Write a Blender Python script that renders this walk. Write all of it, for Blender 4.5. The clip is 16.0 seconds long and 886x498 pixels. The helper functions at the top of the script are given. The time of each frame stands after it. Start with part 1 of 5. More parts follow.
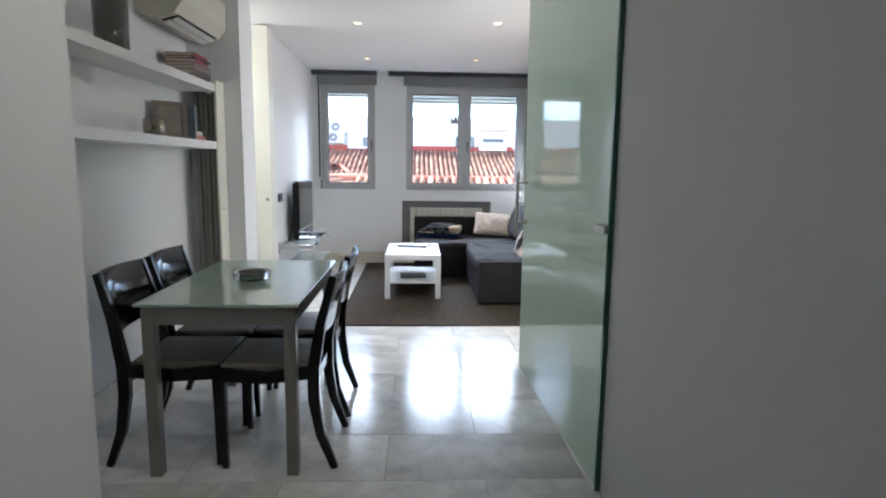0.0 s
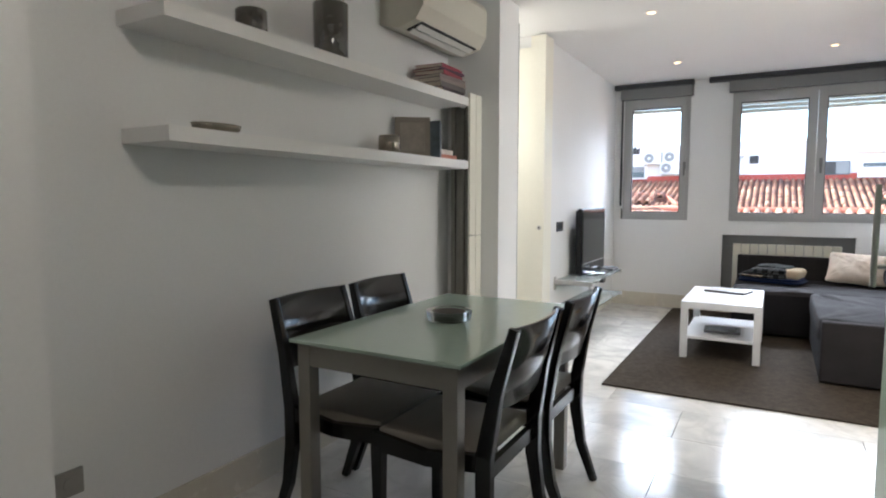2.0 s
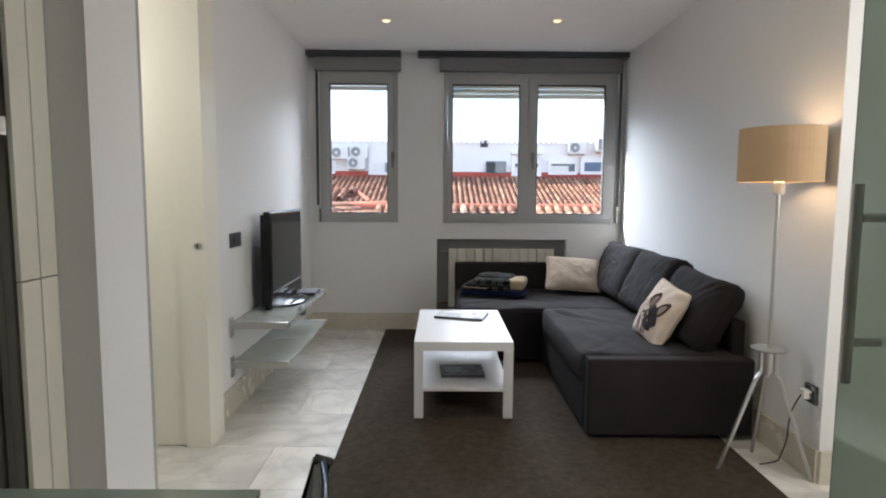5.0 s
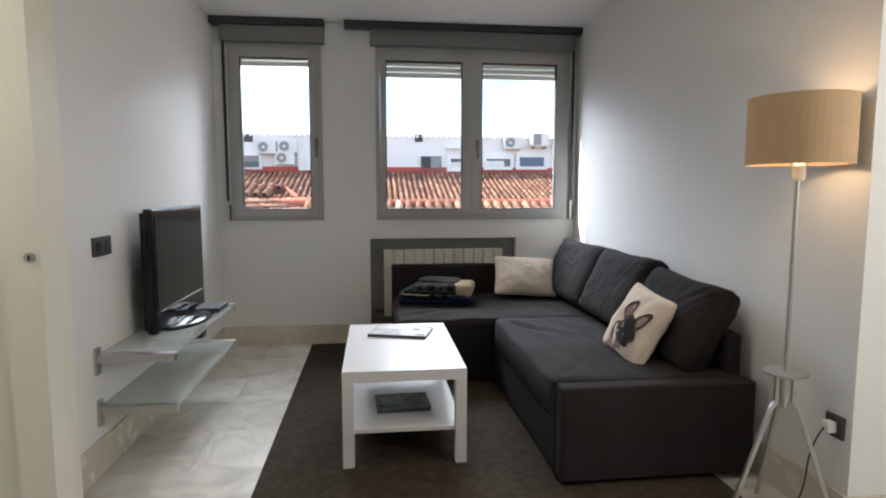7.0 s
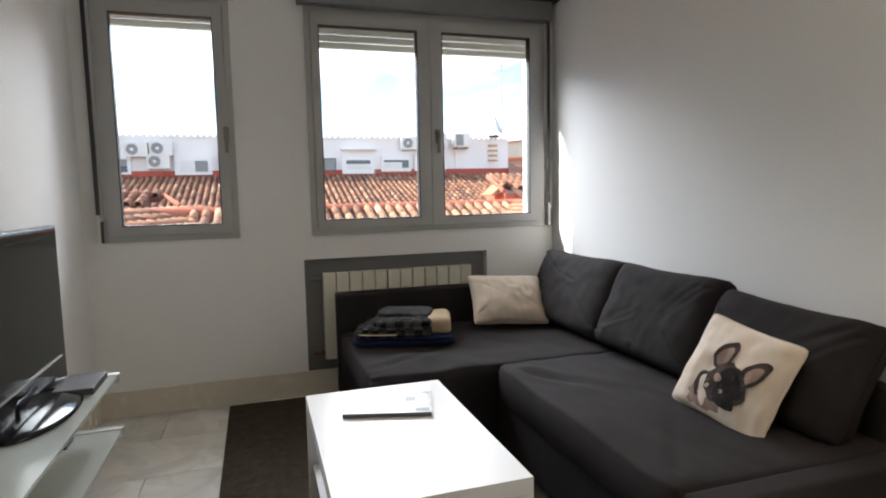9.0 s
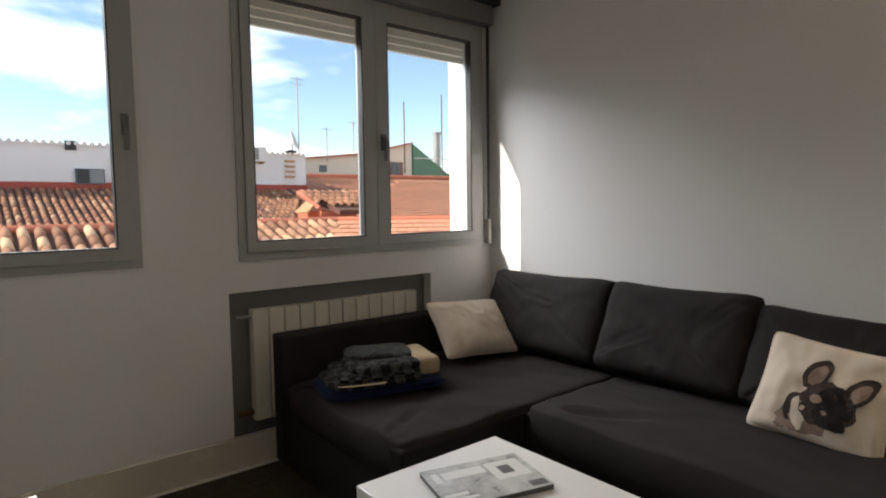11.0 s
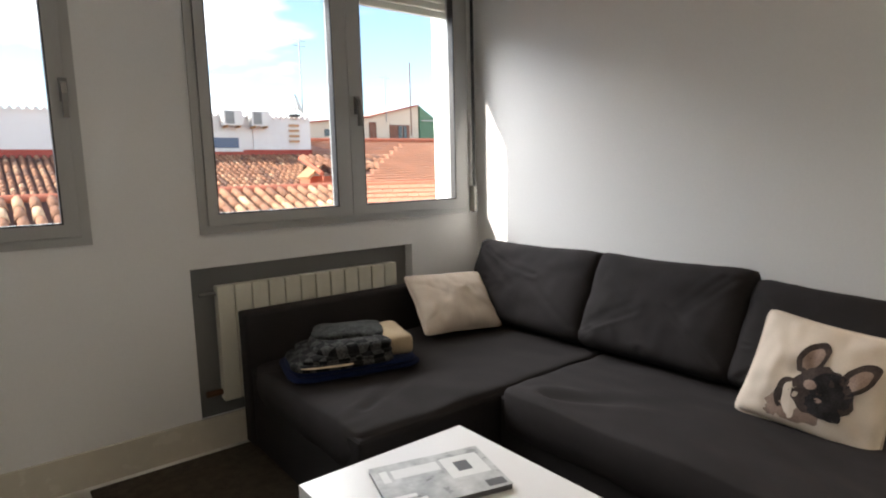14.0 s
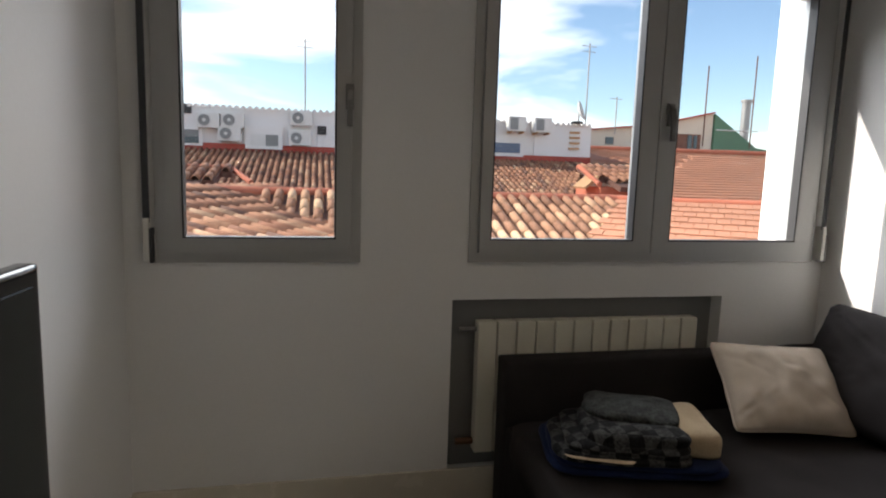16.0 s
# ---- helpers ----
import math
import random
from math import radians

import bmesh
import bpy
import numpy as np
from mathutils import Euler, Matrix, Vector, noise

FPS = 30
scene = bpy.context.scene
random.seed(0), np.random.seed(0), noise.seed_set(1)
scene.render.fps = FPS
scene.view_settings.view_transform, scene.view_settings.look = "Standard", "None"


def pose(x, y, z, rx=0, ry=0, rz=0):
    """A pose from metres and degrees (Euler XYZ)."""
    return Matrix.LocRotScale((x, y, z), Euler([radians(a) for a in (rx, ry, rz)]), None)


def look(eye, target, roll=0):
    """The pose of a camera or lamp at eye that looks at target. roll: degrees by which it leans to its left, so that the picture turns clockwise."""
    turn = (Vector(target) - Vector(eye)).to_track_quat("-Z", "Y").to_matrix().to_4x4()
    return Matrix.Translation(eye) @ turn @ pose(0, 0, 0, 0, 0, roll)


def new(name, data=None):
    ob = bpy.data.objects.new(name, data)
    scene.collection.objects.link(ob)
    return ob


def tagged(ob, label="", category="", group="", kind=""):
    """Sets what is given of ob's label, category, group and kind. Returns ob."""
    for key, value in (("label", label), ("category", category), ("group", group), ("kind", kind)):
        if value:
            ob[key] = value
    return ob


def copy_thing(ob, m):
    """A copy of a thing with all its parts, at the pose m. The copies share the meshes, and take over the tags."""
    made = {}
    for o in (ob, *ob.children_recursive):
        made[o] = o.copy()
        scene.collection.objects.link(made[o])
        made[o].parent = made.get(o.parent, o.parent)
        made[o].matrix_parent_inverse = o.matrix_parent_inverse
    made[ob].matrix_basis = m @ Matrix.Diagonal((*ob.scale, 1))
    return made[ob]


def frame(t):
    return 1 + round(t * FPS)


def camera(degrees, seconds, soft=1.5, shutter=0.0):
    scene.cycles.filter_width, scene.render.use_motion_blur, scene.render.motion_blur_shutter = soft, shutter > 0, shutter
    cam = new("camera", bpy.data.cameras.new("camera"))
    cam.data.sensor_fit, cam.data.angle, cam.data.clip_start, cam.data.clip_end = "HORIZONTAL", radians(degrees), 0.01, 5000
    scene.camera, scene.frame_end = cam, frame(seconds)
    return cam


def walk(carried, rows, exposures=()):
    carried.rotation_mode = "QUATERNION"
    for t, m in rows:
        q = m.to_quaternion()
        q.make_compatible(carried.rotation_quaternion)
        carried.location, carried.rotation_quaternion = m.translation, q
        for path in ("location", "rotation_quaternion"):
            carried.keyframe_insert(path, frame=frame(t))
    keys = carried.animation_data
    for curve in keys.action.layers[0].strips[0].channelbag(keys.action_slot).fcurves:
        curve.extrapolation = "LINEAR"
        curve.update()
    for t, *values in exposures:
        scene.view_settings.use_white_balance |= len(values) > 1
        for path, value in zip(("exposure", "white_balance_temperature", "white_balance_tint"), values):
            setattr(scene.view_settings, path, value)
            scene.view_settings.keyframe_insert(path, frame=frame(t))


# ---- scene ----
cam = camera(74.3, 16.0, soft=2.0)
PATH = [
    (0, (0.109, 0.975, 1.329), (0.2, 2.953, 1.045), 0.72),
    (0.5, (0.142, 1.091, 1.259), (0.116, 3.078, 1.039), 2.91),
    (1, (0.196, 1.42, 1.239), (-0.126, 3.381, 1.008), 3.2),
    (1.5, (0.287, 1.636, 1.244), (-0.389, 3.504, 1.014), 1.8),
    (2, (0.399, 1.872, 1.237), (-0.583, 3.606, 1.065), -0),
    (2.5, (0.421, 1.982, 1.242), (-0.674, 3.649, 1.085), -1.2),
    (3, (0.275, 2.137, 1.258), (-0.761, 3.84, 1.093), -2.2),
    (3.5, (0.144, 2.338, 1.258), (-0.659, 4.161, 1.078), -2.4),
    (4, (0.039, 2.703, 1.263), (-0.419, 4.638, 1.045), -0.41),
    (4.5, (-0.067, 3.076, 1.27), (-0.257, 5.056, 1.056), 0.18),
    (5, (-0.065, 3.485, 1.266), (-0.052, 5.476, 1.077), 0.38),
    (7.5, (-0.051, 4.322, 1.224), (0.205, 6.295, 1.014), 0.12),
    (8, (-0.073, 4.588, 1.215), (0.228, 6.554, 0.995), 0.42),
    (8.5, (-0.148, 4.883, 1.227), (0.244, 6.833, 1.014), 0.62),
    (9, (-0.35, 5.237, 1.246), (0.252, 7.135, 1.05), -1.18),
    (11.5, (-1.074, 6.181, 1.242), (0.322, 7.599, 1.047), -1.71),
    (12, (-1.081, 6.144, 1.231), (0.414, 7.445, 0.961), -2.91),
    (12.5, (-1.027, 6.115, 1.237), (0.476, 7.4, 0.944), -2.51),
    (13, (-0.899, 6.088, 1.238), (0.532, 7.454, 0.938), -2),
    (13.5, (-0.836, 6.127, 1.252), (0.527, 7.556, 0.935), -2.29),
    (14, (-0.775, 6.178, 1.262), (0.446, 7.74, 0.991), -1.44),
    (14.5, (-0.683, 6.183, 1.268), (0.336, 7.888, 1.032), 0.74),
    (15, (-0.651, 6.254, 1.291), (0.176, 8.061, 1.068), 2.38),
    (15.5, (-0.606, 6.371, 1.296), (0.029, 8.257, 1.103), 2.19),
    (16, (-0.603, 6.7, 1.331), (-0.183, 8.639, 1.079), 1.77),
]
EXPOSURES = [(0.0, 2.4, 5450, 12), (0.8, 2.55, 5450, 12), (1.5, 2.5, 5550, 12), (2.5, 2.4, 6000, 12), (3.5, 2.42, 6000, 12), (4.2, 2.3, 6000, 12), (5.0, 1.7, 6000, 12), (7.5, 1.56, 6200, 12), (8.5, 1.84, 6250, 12), (9.0, 1.5, 6450, 12),
             (11.5, 0.82, 6950, 13), (12.5, 0.92, 7000, 13), (13.5, 1.32, 6850, 13), (14.1, 1.36, 6800, 13), (15.0, 1.0, 6650, 13), (16.0, 0.62, 6700, 14)]
walk(cam, [(t, look(eye, target, roll)) for t, eye, target, roll in PATH], EXPOSURES)
scene.view_settings.exposure = 0.0

# ---- light ----
world = bpy.data.worlds.new("world")
scene.world = world
world.use_nodes = True
wn, wl = world.node_tree.nodes, world.node_tree.links
wn.clear()
SUN_WAY = Vector((2.6, -1.0, -1.7)).normalized()
sky = wn.new("ShaderNodeTexSky")
sky.sky_type, sky.sun_disc = "NISHITA", False
sky.sun_elevation = math.asin(-SUN_WAY.z)
sky.sun_rotation = math.atan2(-SUN_WAY.x, -SUN_WAY.y)
sky.air_density, sky.dust_density, sky.ozone_density = 1.0, 0.2, 2.5
w_co = wn.new("ShaderNodeTexCoord")
w_map = wn.new("ShaderNodeMapping")
w_map.inputs["Scale"].default_value = (1.0, 1.0, 3.4)
w_noise = wn.new("ShaderNodeTexNoise")
w_noise.inputs["Scale"].default_value, w_noise.inputs["Detail"].default_value = 2.3, 7
w_noise.inputs["Distortion"].default_value = 0.35
w_ramp = wn.new("ShaderNodeValToRGB")
w_ramp.color_ramp.elements[0].position, w_ramp.color_ramp.elements[1].position = 0.48, 0.66
w_mix = wn.new("ShaderNodeMixRGB")
w_mix.inputs["Color2"].default_value = (9.0, 9.2, 9.6, 1)
w_bg = wn.new("ShaderNodeBackground")
w_bg.inputs["Strength"].default_value = 0.15
w_out = wn.new("ShaderNodeOutputWorld")
wl.new(w_co.outputs["Generated"], w_map.inputs["Vector"])
wl.new(w_map.outputs["Vector"], w_noise.inputs["Vector"])
wl.new(w_noise.outputs["Fac"], w_ramp.inputs["Fac"])
wl.new(w_ramp.outputs["Color"], w_mix.inputs["Fac"])
wl.new(sky.outputs["Color"], w_mix.inputs["Color1"])
wl.new(w_mix.outputs["Color"], w_bg.inputs["Color"])
wl.new(w_bg.outputs["Background"], w_out.inputs["Surface"])

sun = new("sun", bpy.data.lights.new("sun", "SUN"))
sun.data.energy, sun.data.angle, sun.data.color = 4.0, radians(0.5), (1.0, 0.95, 0.86)
sun.rotation_mode = "QUATERNION"
sun.rotation_quaternion = SUN_WAY.to_track_quat("-Z", "Y")
sun.location = (-20, 15, 20)



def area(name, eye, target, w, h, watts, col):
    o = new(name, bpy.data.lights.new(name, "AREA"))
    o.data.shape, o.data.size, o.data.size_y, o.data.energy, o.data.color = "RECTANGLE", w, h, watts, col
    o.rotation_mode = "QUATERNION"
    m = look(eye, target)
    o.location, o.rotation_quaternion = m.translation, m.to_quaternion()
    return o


# Added lamp outside, above the view, strengthening the sky's light through both windows.
area("sky_fill", (-1.9, 12.3, 4.8), (0.3, 7.5, 1.0), 11.0, 3.0, 920, (0.92, 0.96, 1.0))
# Unseen fill in the hall, which has no window, to brighten the dining side.
area("hall_fill", (2.66, 4.5, 1.55), (0.0, 4.5, 1.2), 1.4, 1.3, 17, (1.0, 0.92, 0.80))
# Unseen fill added inside the alcove to lift the cream door.
area("alcove_fill", (-2.40, 5.95, 1.9), (-1.3, 6.2, 1.2), 0.4, 0.8, 5, (1.0, 0.93, 0.80))
# Weak fill added at the corridor's closed end, out of view.
area("corridor_fill", (0.1, -0.5, 1.7), (0.0, 3.0, 1.3), 1.2, 1.2, 0.25, (1.0, 0.97, 0.92))

# Unseen spot without a fixture, added to brighten the dining wall.
dining_fill = new("dining_fill", bpy.data.lights.new("dining_fill", "SPOT"))
dining_fill.data.energy, dining_fill.data.color, dining_fill.data.spot_size, dining_fill.data.spot_blend, dining_fill.data.shadow_soft_size = 8, (1.0, 0.86, 0.68), radians(125), 1.0, 0.2
dining_fill.rotation_mode = "QUATERNION"
dining_fill.location, dining_fill.rotation_quaternion = (0.45, 2.45, 2.44), look((0.45, 2.45, 2.44), (-1.5, 2.9, 0.9)).to_quaternion()

# ---- materials ----
def nodes_of(m):
    m.use_nodes = True
    return m.node_tree.nodes, m.node_tree.links, m.node_tree.nodes["Principled BSDF"]


def mat(name, col, rough=0.5, metal=0.0, var=0.08, scale=3.0, fine=40.0, bump=0.1, depth=0.002, spec=0.5, coat=0.0, each=0.0, stretch=(1, 1, 1), trans=0.0, sheen=0.0, rvar=0.1):
    """Principled, with stains and grain in the colour, and fine relief."""
    m = bpy.data.materials.new(name)
    n, l, b = nodes_of(m)
    co = n.new("ShaderNodeTexCoord")
    mp = n.new("ShaderNodeMapping")
    mp.inputs["Scale"].default_value = stretch
    l.new(co.outputs["Object"], mp.inputs["Vector"])
    vec = mp.outputs["Vector"]
    big = n.new("ShaderNodeTexNoise")
    big.inputs["Scale"].default_value, big.inputs["Detail"].default_value = scale, 4
    small = n.new("ShaderNodeTexNoise")
    small.inputs["Scale"].default_value, small.inputs["Detail"].default_value = fine, 5
    l.new(vec, big.inputs["Vector"])
    l.new(vec, small.inputs["Vector"])
    add = n.new("ShaderNodeMath")
    add.operation = "ADD"
    l.new(big.outputs["Fac"], add.inputs[0])
    l.new(small.outputs["Fac"], add.inputs[1])
    rng = n.new("ShaderNodeMapRange")
    rng.inputs["From Min"].default_value, rng.inputs["From Max"].default_value = 0.6, 1.4
    rng.inputs["To Min"].default_value, rng.inputs["To Max"].default_value = 1 - var, 1 + var
    l.new(add.outputs[0], rng.inputs["Value"])
    val = rng.outputs["Result"]
    if each:
        info = n.new("ShaderNodeObjectInfo")
        r2 = n.new("ShaderNodeMapRange")
        r2.inputs["To Min"].default_value, r2.inputs["To Max"].default_value = 1 - each, 1 + each
        l.new(info.outputs["Random"], r2.inputs["Value"])
        mul = n.new("ShaderNodeMath")
        mul.operation = "MULTIPLY"
        l.new(val, mul.inputs[0])
        l.new(r2.outputs["Result"], mul.inputs[1])
        val = mul.outputs[0]
    hsv = n.new("ShaderNodeHueSaturation")
    hsv.inputs["Color"].default_value = (*col, 1)
    l.new(val, hsv.inputs["Value"])
    l.new(hsv.outputs["Color"], b.inputs["Base Color"])
    rr = n.new("ShaderNodeMapRange")
    rr.inputs["To Min"].default_value, rr.inputs["To Max"].default_value = max(rough - rvar, 0.02), min(rough + rvar, 1)
    l.new(small.outputs["Fac"], rr.inputs["Value"])
    l.new(rr.outputs["Result"], b.inputs["Roughness"])
    b.inputs["Metallic"].default_value = metal
    b.inputs["Specular IOR Level"].default_value = spec
    b.inputs["Coat Weight"].default_value = coat
    b.inputs["Transmission Weight"].default_value = trans
    b.inputs["Sheen Weight"].default_value = sheen
    if bump:
        bp = n.new("ShaderNodeBump")
        bp.inputs["Strength"].default_value, bp.inputs["Distance"].default_value = bump, depth
        l.new(small.outputs["Fac"], bp.inputs["Height"])
        l.new(bp.outputs["Normal"], b.inputs["Normal"])
    return m


def glow(name, col, strength):
    m = bpy.data.materials.new(name)
    n, l, b = nodes_of(m)
    b.inputs["Base Color"].default_value = (*col, 1)
    b.inputs["Emission Color"].default_value = (*col, 1)
    b.inputs["Emission Strength"].default_value = strength
    return m


def marble():
    m = bpy.data.materials.new("marble")
    n, l, b = nodes_of(m)
    co, info = n.new("ShaderNodeTexCoord"), n.new("ShaderNodeObjectInfo")
    sc = n.new("ShaderNodeVectorMath")
    sc.operation = "SCALE"
    com = n.new("ShaderNodeCombineXYZ")
    for k in "XYZ":
        l.new(info.outputs["Random"], com.inputs[k])
    sc.inputs["Scale"].default_value = 37.0
    l.new(com.outputs[0], sc.inputs[0])
    ad = n.new("ShaderNodeVectorMath")
    l.new(co.outputs["Object"], ad.inputs[0])
    l.new(sc.outputs[0], ad.inputs[1])
    cloud = n.new("ShaderNodeTexNoise")
    cloud.inputs["Scale"].default_value, cloud.inputs["Detail"].default_value = 3.2, 6
    cloud.inputs["Distortion"].default_value = 0.9
    vein = n.new("ShaderNodeTexNoise")
    vein.inputs["Scale"].default_value, vein.inputs["Detail"].default_value, vein.inputs["Distortion"].default_value = 2.4, 9, 1.8
    l.new(ad.outputs[0], cloud.inputs["Vector"])
    l.new(ad.outputs[0], vein.inputs["Vector"])
    r1 = n.new("ShaderNodeValToRGB")
    e = r1.color_ramp.elements
    e[0].position, e[0].color = 0.3, (0.50, 0.49, 0.465, 1)
    e[1].position, e[1].color = 0.62, (0.70, 0.68, 0.63, 1)
    l.new(cloud.outputs["Fac"], r1.inputs["Fac"])
    r2 = n.new("ShaderNodeValToRGB")
    f = r2.color_ramp.elements
    f[0].position, f[0].color = 0.455, (0, 0, 0, 1)
    f[1].position, f[1].color = 0.545, (0, 0, 0, 1)
    mid = f.new(0.5)
    mid.color = (0.30, 0.30, 0.30, 1)
    l.new(vein.outputs["Fac"], r2.inputs["Fac"])
    mx = n.new("ShaderNodeMixRGB")
    mx.inputs["Color2"].default_value = (0.42, 0.40, 0.37, 1)
    l.new(r2.outputs["Color"], mx.inputs["Fac"])
    l.new(r1.outputs["Color"], mx.inputs["Color1"])
    hs = n.new("ShaderNodeHueSaturation")
    mr = n.new("ShaderNodeMapRange")
    mr.inputs["To Min"].default_value, mr.inputs["To Max"].default_value = 0.90, 1.06
    l.new(info.outputs["Random"], mr.inputs["Value"])
    l.new(mr.outputs["Result"], hs.inputs["Value"])
    l.new(mx.outputs["Color"], hs.inputs["Color"])
    l.new(hs.outputs["Color"], b.inputs["Base Color"])
    rg = n.new("ShaderNodeMapRange")
    b.inputs["Specular IOR Level"].default_value = 0.16
    rg.inputs["To Min"].default_value, rg.inputs["To Max"].default_value = 0.11, 0.22
    l.new(cloud.outputs["Fac"], rg.inputs["Value"])
    l.new(rg.outputs["Result"], b.inputs["Roughness"])
    return m


def clear_glass():
    m = bpy.data.materials.new("window_glass")
    n, l, b = nodes_of(m)
    n.remove(b)
    tr, gl, mx, fr = n.new("ShaderNodeBsdfTransparent"), n.new("ShaderNodeBsdfGlossy"), n.new("ShaderNodeMixShader"), n.new("ShaderNodeFresnel")
    tr.inputs["Color"].default_value = (0.96, 0.98, 0.97, 1)
    gl.inputs["Roughness"].default_value = 0.01
    fr.inputs["IOR"].default_value = 1.3
    l.new(fr.outputs[0], mx.inputs["Fac"])
    l.new(tr.outputs[0], mx.inputs[1])
    l.new(gl.outputs[0], mx.inputs[2])
    l.new(mx.outputs[0], n["Material Output"].inputs["Surface"])
    return m


M_WALL = mat("wall_paint", (0.75, 0.75, 0.74), 0.6, var=0.025, scale=1.2, fine=90, bump=0.12, depth=0.001, spec=0.3)
M_CEIL = mat("ceiling_paint", (0.83, 0.82, 0.80), 0.8, var=0.02, scale=1.0, fine=60, bump=0.08, spec=0.2)
M_CREAM = mat("cream_lacquer", (0.78, 0.76, 0.66), 0.35, var=0.02, scale=1.5, fine=30, bump=0, rvar=0.02)
M_TRIM = mat("white_lacquer", (0.78, 0.77, 0.75), 0.4, var=0.015, scale=2, fine=30, bump=0, rvar=0.015)
M_GREY = mat("grey_paint", (0.20, 0.20, 0.196), 0.5, var=0.04, scale=2, fine=60, bump=0.05)
M_DKGREY = mat("dark_grey_metal", (0.035, 0.037, 0.042), 0.45, var=0.08, bump=0.03)
M_ALU = mat("silver_grey_aluminium", (0.40, 0.40, 0.39), 0.42, 0.25, var=0.04, scale=5, fine=120, bump=0.03, stretch=(1, 1, 0.2))
M_COPPER = mat("tarnished_copper", (0.16, 0.08, 0.04), 0.45, 0.6, bump=0)
M_HANDLE = mat("satin_grey_handle", (0.20, 0.20, 0.20), 0.35, 0.6, bump=0)
M_GASKET = mat("black_rubber", (0.03, 0.03, 0.03), 0.6, bump=0)
M_GLASS = clear_glass()
M_MARBLE = marble()
M_SKIRT = mat("cream_marble", (0.60, 0.56, 0.47), 0.25, var=0.06, scale=4, fine=14, bump=0.02)
M_GROUT = mat("grout", (0.34, 0.32, 0.29), 0.8, bump=0.1)
M_SHUTTER = mat("cream_shutter_plastic", (0.62, 0.59, 0.50), 0.5, bump=0.02)
M_RAD = mat("cream_enamel", (0.66, 0.64, 0.54), 0.35, var=0.03, bump=0.02)
M_CHROME = mat("brushed_steel", (0.50, 0.49, 0.47), 0.38, 1.0, var=0.02, scale=3, fine=30, bump=0, rvar=0.01)
M_TABLELEG = mat("satin_grey_metal", (0.27, 0.255, 0.23), 0.4, 0.7, var=0.05, fine=120, bump=0.03)
M_BLACKWOOD = mat("black_stained_wood", (0.005, 0.005, 0.005), 0.17, var=0.25, scale=4, fine=60, bump=0.02, spec=0.35, stretch=(1, 1, 0.25), rvar=0.03)
M_BACK = mat("black_lacquered_back", (0.006, 0.006, 0.006), 0.15, var=0.1, scale=2, fine=20, bump=0, spec=0.45, rvar=0.01)
M_SEAT = mat("taupe_leatherette", (0.19, 0.167, 0.138), 0.55, var=0.1, scale=6, fine=160, bump=0.15, depth=0.0015)
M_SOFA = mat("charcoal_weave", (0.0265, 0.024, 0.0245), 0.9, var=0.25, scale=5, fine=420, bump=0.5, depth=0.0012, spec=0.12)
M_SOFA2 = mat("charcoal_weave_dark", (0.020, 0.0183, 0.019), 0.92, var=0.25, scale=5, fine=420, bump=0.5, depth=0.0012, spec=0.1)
M_PILLOW = mat("cream_cotton", (0.66, 0.575, 0.485), 0.9, var=0.08, scale=9, fine=300, bump=0.4, depth=0.001, spec=0.2)
M_WHITE = mat("white_melamine", (0.66, 0.66, 0.66), 0.3, var=0.012, scale=3, fine=40, bump=0, rvar=0.015)
M_TVBLACK = mat("black_gloss_plastic", (0.005, 0.005, 0.006), 0.14, var=0.1, bump=0, rvar=0.03, spec=0.35)
M_SCREEN = mat("tv_screen", (0.016, 0.019, 0.018), 0.13, var=0.05, bump=0, rvar=0.03, spec=0.25)
M_BLACK = mat("matt_black", (0.02, 0.02, 0.021), 0.5, bump=0.05)
M_SHADE = mat("beige_linen", (0.50, 0.35, 0.21), 0.85, var=0.06, scale=6, fine=260, bump=0.3, depth=0.001, spec=0.2, stretch=(1, 1, 3))
M_WHITEPLASTIC = mat("white_plastic", (0.70, 0.69, 0.65), 0.4, var=0.02, bump=0.01)
M_RIB = mat("dark_grey_ribbing", (0.21, 0.205, 0.175), 0.55, var=0.1)
M_GREYPLASTIC = mat("dark_grey_plastic", (0.07, 0.07, 0.075), 0.4, bump=0.02)


# ---- builders ----
BASE = {}


def thing(name, at, label, category, group=""):
    e = new(name)
    e.empty_display_size = 0.1
    e.location = at
    BASE[e.name] = Vector(at)
    return tagged(e, label, category, group)


def part(name, bm, material, parent=None, label="", smooth=False, kind="", bevel=0.0, segs=2):
    """One mesh object under its thing; bm is in the world's own metres."""
    if bevel:
        bmesh.ops.bevel(bm, geom=list(bm.edges), offset=bevel, segments=segs, affect="EDGES", profile=0.7, clamp_overlap=True)
    bmesh.ops.recalc_face_normals(bm, faces=list(bm.faces))
    base = BASE.get(parent.name, Vector((0, 0, 0))) if parent else Vector((0, 0, 0))
    bmesh.ops.translate(bm, verts=list(bm.verts), vec=-base)
    me = bpy.data.meshes.new(name)
    bm.to_mesh(me)
    bm.free()
    if smooth:
        me.polygons.foreach_set("use_smooth", [True] * len(me.polygons))
    me.materials.append(material)
    ob = new(name, me)
    if parent:
        ob.parent = parent
        BASE[ob.name] = base
    return tagged(ob, label, kind=kind)


def top(ob, label, category, group=""):
    return tagged(ob, label, category, group)


def structure(name, bm, material, parent=None, bevel=0.0):
    ob = part(name, bm, material, parent, kind="structure", bevel=bevel)
    return ob


